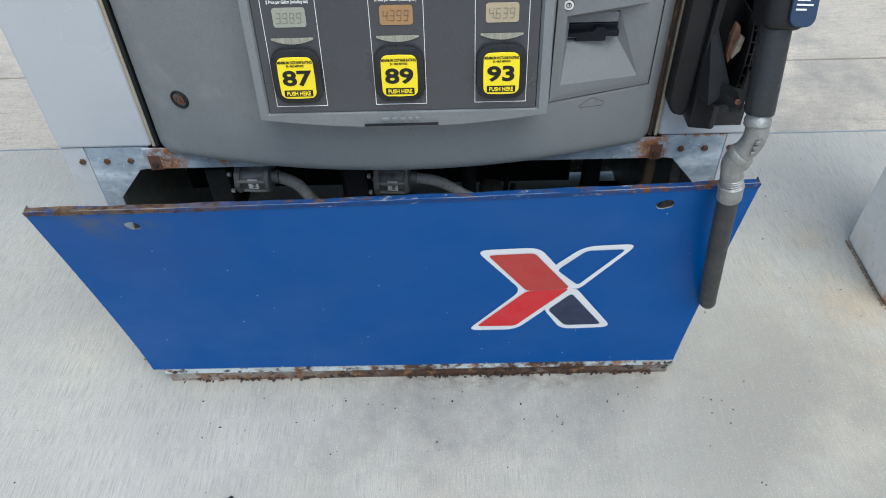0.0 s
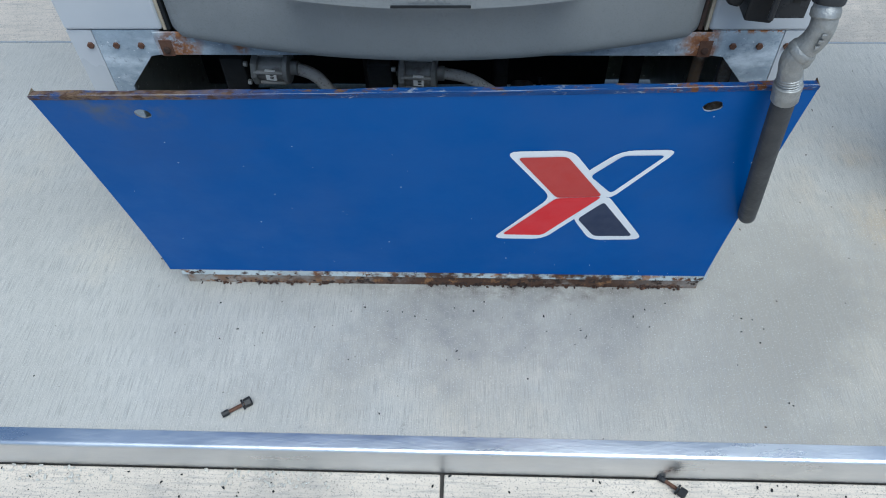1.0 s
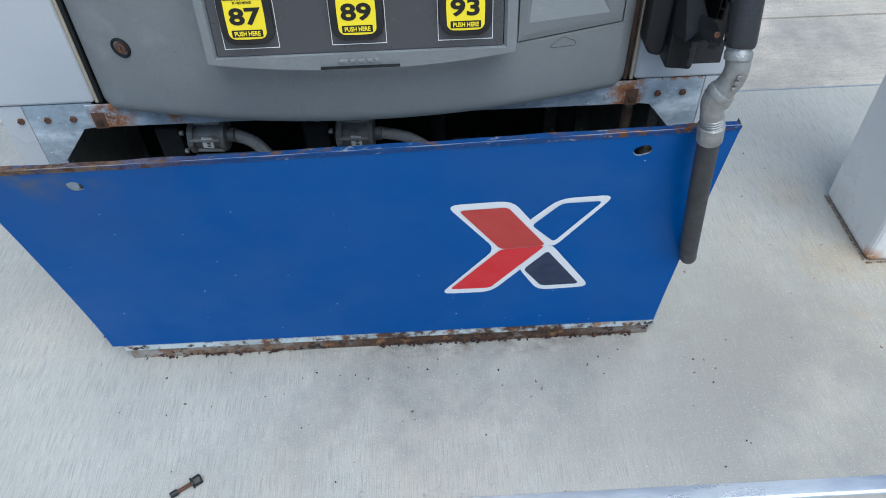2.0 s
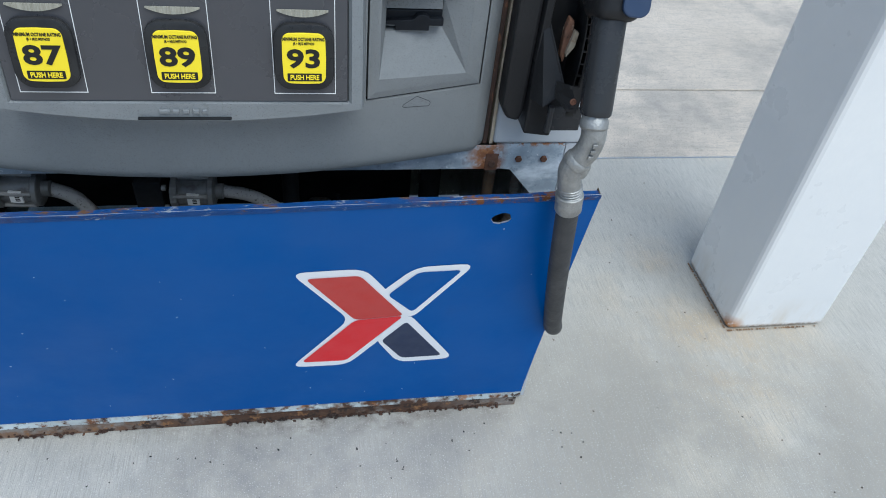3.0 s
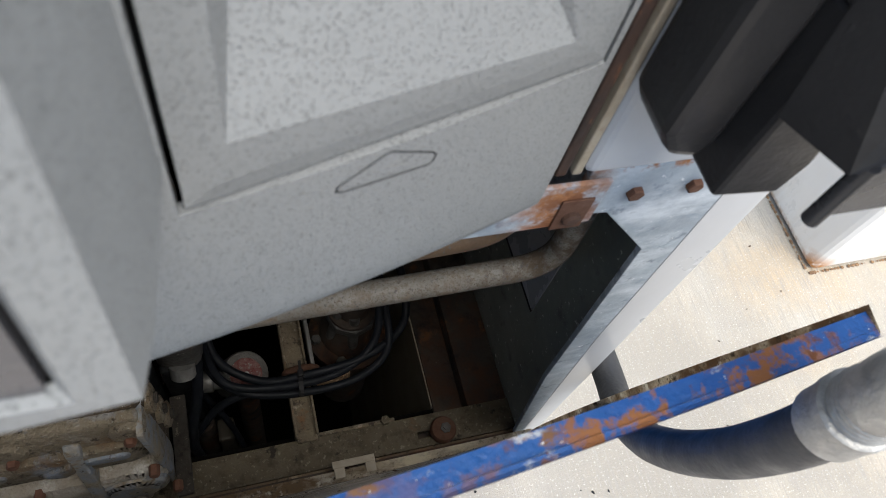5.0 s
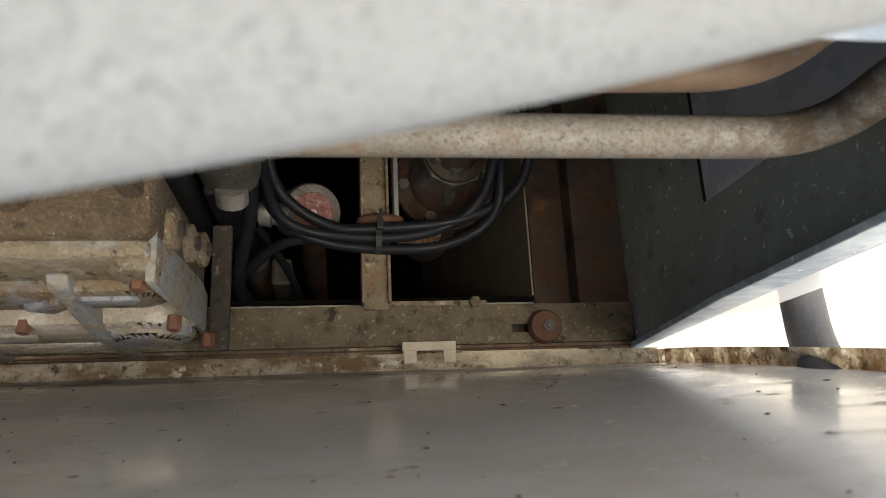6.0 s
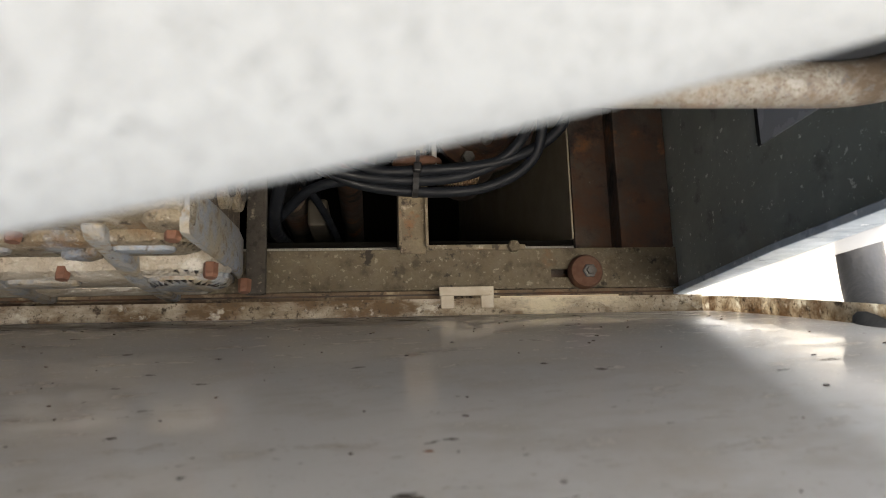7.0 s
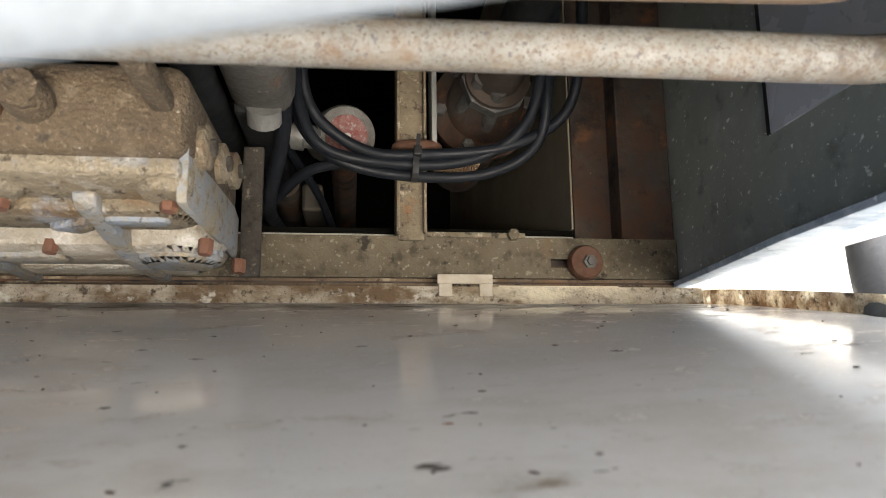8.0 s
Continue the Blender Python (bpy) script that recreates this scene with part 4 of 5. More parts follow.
GUARD = ([(0.4135, -0.0470, 0.618), (0.4150, -0.0500, 0.645), (0.4150, -0.0495, 0.690), (0.4115, -0.0475, 0.718), (0.4020, -0.0460, 0.732)],
         [(0.4200, -0.0450, 0.615), (0.4215, -0.0485, 0.647), (0.4210, -0.0485, 0.690), (0.4170, -0.0470, 0.722), (0.4070, -0.0455, 0.741)],
         [(0.4265, -0.0420, 0.611), (0.4285, -0.0465, 0.648), (0.4278, -0.0470, 0.690), (0.4230, -0.0460, 0.726), (0.4110, -0.0445, 0.750)])
for line in GUARD:
    part("guard_wall", guard_wall(line, -0.013), M_black, boot, smooth=True)
for z in (0.632, 0.645, 0.659, 0.6735, 0.689, 0.704):
    part("guard_rung", box(0.4140, 0.4285, -0.0490, -0.0300, z - 0.0007, z + 0.0007), M_black, boot)
plate("pivot_ear", [(0.4160, -0.0600, 0.661), (0.4305, -0.0600, 0.647), (0.4345, -0.0600, 0.639), (0.4345, -0.0600, 0.631), (0.4305, -0.0600, 0.6265), (0.4150, -0.0600, 0.6255)], 0.0030)
part("ear_hole", lathe([(0.0026, 0), (0.0026, 0.0012)], aim((0.4275, -0.0602, 0.6395), (0.30, -0.30, 0.80)), 14), M_lip, boot)
plate("hook_arm", [(0.3840, -0.0760, 0.636), (0.3900, -0.1030, 0.634), (0.4000, -0.1080, 0.634), (0.4010, -0.1080, 0.660), (0.3900, -0.1010, 0.659), (0.3840, -0.0740, 0.650)], 0.0050)
part("hook_screw", lathe([(0.0034, 0), (0.0034, 0.0016), (0.0022, 0.0020), (0.0018, 0.0012)], aim((0.3942, -0.1050, 0.6475), (0.3935, -0.12, 0.651)), 14), M_bolt, boot, "rusty screw", smooth=True)
part("spring_clip", box(0.3870, 0.4230, -0.0700, -0.0665, 0.5895, 0.6185, 0.0014), M_tube, boot, "dark grey plastic clip")
part("clip_fold", rod((0.3870, -0.0690, 0.5880), (0.3870, -0.0690, 0.6195), 0.0034, 14), M_tube, boot, smooth=True)
part("clip_slot", box(0.4040, 0.4120, -0.0708, -0.0695, 0.6095, 0.6135), M_ink, boot)
part("clip_root", box(0.3900, 0.4200, -0.0664, -0.0120, 0.6060, 0.6140, 0.0015), M_black, boot)
part("lever_end", prism([(0.3945, 0.664), (0.3990, 0.655), (0.4030, 0.672), (0.4050, 0.690), (0.4030, 0.703), (0.3975, 0.707), (0.3945, 0.692)], -0.040, -0.030, 0.002), M_lever, boot,
     "corroded rust-brown lever end")
part("lever_plate", prism([(0.4000, 0.664), (0.4075, 0.676), (0.4090, 0.692), (0.4040, 0.695), (0.3985, 0.668)], -0.044, -0.0385, 0.001), M_tab, boot, "pale scuffed metal strip")

# instruction sticker above the card slot
bm = bmesh.new()
cs = [(x, z) for z in (0.7600, 0.800) for x in (0.1995, 0.2115, 0.2235, 0.2355, 0.2475, 0.2595)]
vs = [bm.verts.new((x, door_y(x, z) - 0.0012, z)) for x, z in cs]
for k in range(5):
    bm.faces.new((vs[k], vs[k + 1], vs[k + 7], vs[k + 6]))
sticker = part("sticker", bm, M_print, pump, "white instruction sticker")
for k in range(3):
    part("print_line", on_door([(0.203, 0.7645 + 0.004 * k), (0.252 - 0.006 * k, 0.7645 + 0.004 * k), (0.252 - 0.006 * k, 0.7660 + 0.004 * k), (0.203, 0.7660 + 0.004 * k)], 0.0016, 0.0007), M_ink, sticker)

# ---- nozzle with swivel and hose ----
nozzle = thing("fuel_nozzle", (0.408, -0.125, 0.60), "dark grey nozzle with an aluminium swivel and black hose", "fuel nozzle")
A, B = Vector((0.4130, -0.1240, 0.6435)), Vector((0.4172, -0.0885, 0.7315))
up_axis = (B - A).normalized()
side_axis = Vector((1, 0, 0))
side_axis = (side_axis - up_axis * side_axis.dot(up_axis)).normalized()
back_axis = up_axis.cross(side_axis)
bm = bmesh.new()
rings = []
for h, sx, sy in ((0, 0.0135, 0.015), (0.002, 0.0148, 0.0163), (0.006, 0.0152, 0.0168), (0.095, 0.0158, 0.0180), (0.104, 0.015, 0.017)):
    ring = []
    for k in range(28):
        a = 2 * math.pi * k / 28
        c, s = math.cos(a), math.sin(a)
        ring.append(bm.verts.new(A + up_axis * h + side_axis * (sx * math.copysign(abs(c) ** 0.75, c)) + back_axis * (sy * math.copysign(abs(s) ** 0.75, s))))
    rings.append(ring)
for a, b in zip(rings, rings[1:]):
    for k in range(28):
        bm.faces.new((a[k], a[(k + 1) % 28], b[(k + 1) % 28], b[k]))
bm.faces.new(rings[0][::-1]), bm.faces.new(rings[-1])
part("grip", bm, M_tube, nozzle, "dark grey vinyl-covered grip tube", smooth=True)
knuckle_pose = Matrix.Translation(B) @ Matrix((side_axis, back_axis, up_axis)).transposed().to_4x4()
bm = box(-0.019, 0.024, -0.024, 0.030, -0.004, 0.085, 0.011, seg=4)
bm.transform(knuckle_pose)
part("knuckle", bm, M_black, nozzle, smooth=True)
bm = prism(rounded_rect(0.0145, 0.034, 0.027, 0.066, 0.010, 5), -0.0285, -0.0235, 0.0015)
bm.transform(knuckle_pose)
badge = part("badge", bm, M_badge, nozzle, "dark blue instruction badge")
for k in range(5):
    bm = box(0.005, 0.005 + (0.016, 0.018, 0.013, 0.017, 0.011)[k], -0.0291, -0.0284, 0.0360 - 0.0046 * k, 0.0378 - 0.0046 * k)
    bm.transform(knuckle_pose)
    part("print_line", bm, M_print, badge)
E_ = (Vector((0.413, -0.126, 0.640)), Vector((0.4145, -0.130, 0.622)), Vector((0.4120, -0.1300, 0.606)), Vector((0.4055, -0.1280, 0.592)), Vector((0.4010, -0.1270, 0.584)))
part("swivel", lathe([(0.0128, 0), (0.0145, 0.002), (0.0145, 0.009), (0.0132, 0.011), (0.0132, 0.018)], aim(E_[0] - up_axis * 0.010, A + up_axis * 0.01), 28), M_alu, nozzle,
     "worn cast aluminium swivel", smooth=True)
part("upper_elbow", pipe(smooth_path(E_, 5), 0.0130, 22), M_alu, nozzle, smooth=True)
part("swivel_flange", lathe([(0.0136, -0.006), (0.0148, -0.004), (0.0148, 0.002), (0.0138, 0.004)], aim((0.4042, -0.1277, 0.5890), (0.399, -0.1265, 0.580)), 26), M_alu, nozzle, smooth=True)
part("lower_elbow", pipe(smooth_path([(0.4072, -0.1285, 0.593), (0.4015, -0.1272, 0.584), (0.4005, -0.1270, 0.575), (0.4030, -0.1268, 0.563), (0.4055, -0.1266, 0.552)], 5), 0.0130, 22),
     M_alu, nozzle, smooth=True)
bm = prism([(0.400, 0.566), (0.4165, 0.572), (0.4200, 0.586), (0.416, 0.600), (0.404, 0.594)], -0.1365, -0.121, 0.004)
part("cast_web", bm, M_alu, nozzle, smooth=True)
for k, z in enumerate((0.618, 0.611, 0.604)):
    part("cast_letter", box(0.4095 - 0.001 * k, 0.4150 - 0.001 * k, -0.1466, -0.1440, z, z + 0.0042, 0.0008), M_alu, nozzle)
bm = bmesh.new()
for k in range(4):
    lathe([(0.0128, 0), (0.0138, 0.001), (0.0138, 0.002), (0.0128, 0.003)], aim((0.4045 + 0.0007 * k, -0.1267, 0.558 - 0.0034 * k), (0.4080 + 0.0007 * k, -0.1265, 0.54 - 0.0034 * k)), 22, bm)
part("thread", bm, M_alu, nozzle, smooth=True)
part("ferrule", lathe([(0.0142, 0), (0.0156, 0.001), (0.0156, 0.007), (0.0146, 0.008), (0.0151, 0.010), (0.0151, 0.022), (0.0138, 0.024)],
                      aim((0.4065, -0.1266, 0.5465), (0.4100, -0.1262, 0.52)), 26), M_alu, nozzle, "bright metal hose ferrule", smooth=True)
HOSE = [(0.4085, -0.1270, 0.530), (0.4125, -0.1250, 0.49), (0.4210, -0.1170, 0.43), (0.4340, -0.1010, 0.362), (0.4490, -0.0800, 0.30), (0.4670, -0.0500, 0.244),
        (0.486, -0.012, 0.206), (0.4885, 0.05, 0.208), (0.4895, 0.13, 0.26), (0.491, 0.22, 0.40), (0.492, 0.28, 0.7), (0.492, 0.29, 1.3), (0.492, 0.27, 1.9)]
part("hose", pipe(smooth_path(HOSE, 9), 0.0128, 20), M_rubber, nozzle, "black rubber hose", smooth=True)

# ---- leaning lower cover ----
PH, PZ = 0.4760, 0.0460
cover = thing("lower_cover", (0, -0.02, 0), "blue painted steel cover leaning out, rusty along its edge", "panel")


def cover_at(x, s, off=0.0):
    """The cover's outer face at x, a share s of its nominal height; off: metres out of it."""
    y = -0.0184 + (-0.094 + 0.038 * x - 0.022 * max(0.0, 1 - (x / 0.466) ** 2)) * max(s, 0.0) ** 1.12
    return Vector((x, y - off * 0.975, PZ + PH * s - off * 0.22))


def crest(x):
    """How far up the cover's bowed upper edge lies."""
    return 1.0 + 0.040 * max(0.0, 1 - (x / 0.466) ** 2) - 0.011 * x / 0.46


def on_cover(u, k, off=0.0):
    """A place on the cover by shares of its width (-1 to 1) and of its height there."""
    x = 0.460 * u if u > 0 else (0.468 - 0.015 * k) * u
    return cover_at(x, k * crest(x), off)


def cover_sheet():
    bm = bmesh.new()
    holes = ((-0.3278, 0.929, 0.0098, 0.0090), (0.3432, 0.930, 0.0125, 0.0095))
    us = sorted({-1 + 2 * i / 36 for i in range(37) if abs(abs(-1 + 2 * i / 36) - 0.73) > 0.07} | {-0.775, -0.68, 0.695, 0.785})
    ks = [i / 20 for i in range(18)] + [0.895, 0.965, 1.0]
    for off, mat in ((0.0, 0), (-0.0020, 1)):
        g = [[bm.verts.new(on_cover(u, k, off)) for k in ks] for u in us]
        for i in range(len(us) - 1):
            for j in range(len(ks) - 1):
                lo, hi = on_cover(us[i], ks[j]), on_cover(us[i + 1], ks[j + 1])
                hole = next((h for h in holes if lo.x < h[0] < hi.x and ks[j] == 0.895), None)
                q = (g[i][j], g[i + 1][j], g[i + 1][j + 1], g[i][j + 1])
                if hole is None:
                    bm.faces.new(q).material_index = mat
                    continue
                hx, hk, rx, rz = hole
                hs = hk * crest(hx)
                ring = [bm.verts.new(cover_at(hx + rx * math.cos(radians(a)), hs + rz * math.sin(radians(a)) / PH, off)) for a in range(225, 585, 15)]
                for k in range(4):
                    for n in range(6):
                        bm.faces.new((q[k], ring[k * 6 + n], ring[(k * 6 + n + 1) % 24])).material_index = mat
                    bm.faces.new((q[k], ring[(k * 6 + 6) % 24], q[(k + 1) % 4])).material_index = mat
    me = [f for f in bm.faces]
    for f in me:
        f.smooth = True
    return bm


part("sheet", cover_sheet(), (M_blue, M_inner), cover, "blue face, pale grey dirty inside")


def lip(points, inward, mat_out, name, label, wide=0.016):
    """A folded edge: a thin strip along points, turned in by a width."""
    bm = bmesh.new()
    rows = []
    for p, d in zip(points, inward):
        d = Vector(d).normalized()
        rows.append([bm.verts.new(p), bm.verts.new(p + d * wide)])
    for a, b in zip(rows, rows[1:]):
        bm.faces.new((a[0], b[0], b[1], a[1]))
    bmesh.ops.solidify(bm, geom=bm.faces[:], thickness=0.0022)
    return part(name, bm, mat_out, cover, label)


N = 60
us = [-1 + 2 * k / N for k in range(N + 1)]
lip([on_cover(u, 1.0, 0.0010) + Vector((0, 0, 0.0010 * math.sin(23 * u) * math.sin(9 * u))) for u in us], [(0, 1, -0.05)] * (N + 1), M_edge, "top_fold",
    "chipped, rust-streaked folded edge", 0.012)
lip([on_cover(u, 0.9885, 0.0012) for u in us], [(0, -0.22, 1)] * (N + 1), M_edge, "edge_band", "chipped blue edge with rust", 0.0072)
for s in (-1, 1):
    lip([on_cover(s, k / 20) + Vector((s * 0.0002, 0, 0)) for k in range(21)], [(-s * 0.06, 1, 0.2)] * 21, M_lip, "side_fold", "dirty white folded edge", 0.013)
lip([on_cover(u, 0.014, -0.0015) for u in us], [(0, 1, 0.02)] * (N + 1), M_lip, "bottom_fold", "dirty white folded edge", 0.0130)


def decal(name, pts, material, lift, label=""):
    """A flat vinyl shape of outline (x, share of height) on the cover."""
    bm = bmesh.new()
    bm.faces.new([bm.verts.new(cover_at(x, s, lift)) for x, s in pts])
    bm.normal_update()
    bmesh.ops.triangulate(bm, faces=bm.faces[:], ngon_method="EAR_CLIP")
    return part(name, bm, material, cover, label)


def soften(pts, r=0.0055, k=4):
    """Round the corners of an outline, given in metres and shares."""
    out, n = [], len(pts)
    P = [Vector((x, s * PH)) for x, s in pts]
    for i in range(n):
        a, b, c = P[i - 1], P[i], P[(i + 1) % n]
        u, w = (a - b), (c - b)
        q = min(r, u.length * 0.45, w.length * 0.45)
        s0, e0 = b + u.normalized() * q, b + w.normalized() * q
        for j in range(k + 1):
            t = j / k
            v = (1 - t) ** 2 * s0 + 2 * t * (1 - t) * b + t * t * e0
            out.append((v.x, v.y / PH))
    return out


def grow(pts, k=1.035):
    cx, cs = sum(p[0] for p in pts) / len(pts), sum(p[1] for p in pts) / len(pts)
    return [(cx + (x - cx) * k, cs + (v - cs) * k) for x, v in pts]


decal("emblem_white", soften(grow([(0.1043, 0.7720), (0.1881, 0.7693), (0.2533, 0.5310), (0.1723, 0.2722), (0.0951, 0.2773), (0.1726, 0.5314)]), 0.019), M_logo_w, 0.0005, "white emblem outline")
decal("emblem_white", soften(grow([(0.2519, 0.7651), (0.3249, 0.7586), (0.2552, 0.5143), (0.2091, 0.6525)]), 0.019), M_logo_w, 0.0007, "white emblem outline")
decal("emblem_white", soften(grow([(0.2107, 0.4131), (0.2513, 0.5388), (0.3269, 0.2635), (0.2466, 0.2617)]), 0.019), M_logo_w, 0.0009, "white emblem outline")
decal("emblem_red", soften([(0.1194, 0.7508), (0.1841, 0.7489), (0.2452, 0.5340), (0.1807, 0.5294)], 0.008), M_logo_r1, 0.0012, "faded red field")
decal("emblem_red", soften([(0.1807, 0.5272), (0.2452, 0.5321), (0.1703, 0.2932), (0.1081, 0.2988)], 0.008), M_logo_r2, 0.0012, "bright red field")
decal("emblem_blue", soften([(0.2559, 0.7441), (0.3116, 0.7382), (0.2558, 0.5496), (0.2203, 0.6464)], 0.008), M_blue, 0.0012, "blue field")
decal("emblem_navy", soften([(0.2187, 0.3991), (0.2502, 0.4995), (0.3108, 0.2836), (0.2507, 0.2853)], 0.008), M_logo_n, 0.0012, "navy field")
for k in range(46):
    x, s = random.uniform(-0.44, 0.44), random.uniform(0.0, 0.95) ** (2.2 if k % 3 else 1.0)
    r = random.uniform(0.0006, 0.0016)
    if 0.09 < x < 0.33 and 0.25 < s < 0.8:
        continue
    decal("paint_chip", [(x + r * random.uniform(0.6, 1.2) * math.cos(a), s + r * random.uniform(0.6, 1.2) * math.sin(a) / PH) for a in (0, 1.2, 2.5, 3.8, 5.1)], M_print, 0.0006)

# base flange with flaking paint and rust on the concrete
base = part("base_flange", box(-0.452, 0.462, -0.0165, -0.006, 0.0290, 0.0435, 0.001), M_flange, pump, "flaking white base flange, rusted through")
part("corroded_foot", box(-0.448, 0.458, -0.0115, -0.006, 0.0005, 0.0290, 0.001), M_foot, pump, "corroded brown foot of the base")
bm = bmesh.new()
for k in range(520):
    x = random.uniform(-0.44, 0.43)
    here = 0.25 + 0.75 * max(0.0, noise.noise((x * 5, 3.1, 0)) + 0.35) + (0.35 if x > 0.02 else -0.25)
    if random.random() > here:
        continue
    w = random.uniform(0.0010, 0.0045) * (2.2 if k % 9 == 0 else 1.0)
    own = bmesh.new()
    bmesh.ops.create_icosphere(own, subdivisions=1, radius=1)
    for v in own.verts:
        v.co *= random.uniform(0.6, 1.25)
    own.transform(Matrix.Translation((x, -0.0100 - abs(random.gauss(0, 0.0030)), random.uniform(0.0, 0.010))) @ pose(0, 0, 0, random.uniform(-25, 25), random.uniform(-10, 10), random.uniform(-14, 14))
                  @ Matrix.Diagonal((w, random.uniform(0.001, 0.004), random.uniform(0.0008, 0.002), 1)))
    join(bm, own)
tagged(part("rust_flakes", bm, M_rust), "brown rust scale flaked off along the base", "rust", kind="stuff")

# ---- inside the cabinet: base frame and sump ----
def rail_mesh():
    """The base frame's front flange, with a slot for the anchor."""
    bm = bmesh.new()
    xs = (-0.43, 0.347, 0.353, 0.367, 0.373, 0.4505)
    ys = (0.0046, 0.0131, 0.0201, 0.0361)
    z1, z0 = 0.034, 0.029
    for z in (z1, z0):
        g = [[bm.verts.new((x, y, z)) for y in ys] for x in xs]
        for i in range(5):
            for j in range(3):
                if not (j == 1 and i in (1, 2, 3)):
                    bm.faces.new((g[i][j], g[i + 1][j], g[i + 1][j + 1], g[i][j + 1]))
    bm.verts.ensure_lookup_table()
    for e in [e for e in bm.edges if len(e.link_faces) == 1]:
        a, b = e.verts
        if abs(a.co.z - z1) < 1e-6:
            find = lambda p: next(v for v in bm.verts if abs(v.co.x - p.x) < 1e-6 and abs(v.co.y - p.y) < 1e-6 and abs(v.co.z - z0) < 1e-6)
            bm.faces.new((a, b, find(b.co), find(a.co)))
    return bm


frame_part = part("base_rail", rail_mesh(), M_rail, pump, "grimy base rail with an anchor slot")
part("rail_lip", box(-0.428, 0.4505, 0.0336, 0.0366, -0.03, 0.0335), M_rail, pump)
part("rail_skirt", box(-0.428, 0.4505, -0.0033, 0.0042, 0.0, 0.0310), M_skirt, pump, "rusty tan front skirt of the rail")
# added dark filler under the rail, stands for the shade inside the anchor slot
part("slot_shade_filler", box(-0.42, 0.44, 0.0050, 0.0330, 0.002, 0.018), M_brown, pump)
part("skirt_ridge", box(-0.428, 0.4505, 0.0005, 0.0017, 0.0310, 0.0322), M_brown, pump)
part("bare_strip", box(0.3060, 0.4010, -0.0047, -0.0009, 0.0315, 0.0325), M_bare, pump, "bare pale stretch of the skirt")
part("side_rail", box(0.4070, 0.4505, 0.0368, 0.4965, 0.0065, 0.031, 0.0012), M_brown, pump, "brown stained side rail")
part("side_rail", box(-0.4285, -0.388, 0.0368, 0.4965, 0.026, 0.031), M_brown, pump, "brown stained side rail")
part("rail_web", box(0.3765, 0.4085, 0.0368, 0.4565, -0.09, 0.006), M_brown, pump, "rust-brown web of the side rail")
washer = part("anchor_washer", lathe([(0.0135, 0), (0.0135, 0.006), (0.0120, 0.0085), (0.006, 0.0085)], pose(0.3735, 0.0166, 0.0342), 26), M_nut, pump, "thick rusty anchor washer", smooth=True)
part("anchor_nut", lathe([(0.0055, 0.008), (0.0055, 0.011), (0.0045, 0.0115), (0.0035, 0.0115), (0.0030, 0.0135)], pose(0.3755, 0.0166, 0.0342), 6), M_valve, washer)
clip = part("hinge_tab", box(0.256, 0.297, -0.0030, 0.0040, 0.0540, 0.0560, 0.0006), M_tab, pump, "white painted hinge tab")
for x in (0.262, 0.292):
    part("tab_leg", box(x - 0.005, x + 0.005, -0.0125, -0.0025, 0.0536, 0.0555, 0.0006), M_tab, clip)
part("foot_bracket", box(0.2485, 0.327, 0.0355, 0.0395, 0.0345, 0.0375, 0.0008), M_brace, pump, "bolted angle bracket")
part("bracket_bolt", hexhead((0.317, 0.0375, 0.0375), (0.317, 0.0375, 0.0425), 0.0050), M_rail, pump)
brace = part("sump_brace", box(0.2285, 0.2485, 0.0325, 0.4565, 0.0345, 0.0385, 0.0012), M_brace, pump, "grimy flat brace across the sump")
part("brace_wall", box(0.2270, 0.2295, 0.0375, 0.4565, 0.015, 0.0450, 0.0008), M_brace, brace)
part("brace_wall", box(0.2475, 0.2500, 0.0375, 0.4565, 0.015, 0.0450, 0.0008), M_brace, brace)
part("brace_angle", box(0.2535, 0.2575, 0.0915, 0.4565, 0.026, 0.050, 0.0006), M_alu, brace)

# sump below
sump = thing("sump", (0, 0.25, -0.7), "sump pit below the dispenser, its shade put into near-black walls", "sump", kind="structure")
# near-black walls and floor carry the pit's shade; the right wall is tan
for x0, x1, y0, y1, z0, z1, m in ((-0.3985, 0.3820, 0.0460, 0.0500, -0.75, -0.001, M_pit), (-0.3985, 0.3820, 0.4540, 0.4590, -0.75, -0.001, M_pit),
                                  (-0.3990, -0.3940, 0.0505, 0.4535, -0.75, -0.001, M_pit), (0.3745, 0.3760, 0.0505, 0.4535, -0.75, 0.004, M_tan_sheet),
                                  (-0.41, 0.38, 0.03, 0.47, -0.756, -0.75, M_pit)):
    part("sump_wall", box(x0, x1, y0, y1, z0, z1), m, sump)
for x, y in ((0.135, 0.10), (0.185, 0.14), (0.09, 0.16)):
    part("riser_pipe", rod((x, y, -0.74), (x, y, -0.05), 0.013), M_brown, sump, "brown riser pipe", smooth=True)
part("sump_lug", box(0.150, 0.168, 0.075, 0.10, -0.26, -0.05, 0.003), M_pit_tan, sump)

# ---- shear valve ----
valve = thing("shear_valve", (0.295, 0.165, -0.02), "corroded cast shear valve bolted to a flange in the sump", "valve")
part("body", lathe([(0.030, -0.20), (0.032, -0.05), (0.046, -0.04), (0.047, -0.028), (0.034, -0.022), (0.032, -0.006), (0.026, 0.0), (0.022, 0.02), (0.026, 0.022),
                    (0.026, 0.040), (0.019, 0.043), (0.017, 0.10)], pose(0.300, 0.170, 0.0), 28), M_brown, valve, "brown corroded body", smooth=True)
part("collar", lathe([(0.0285, 0), (0.0285, 0.012), (0.022, 0.016)], pose(0.300, 0.170, 0.022), 8), M_valve, valve, "grimy union nut")
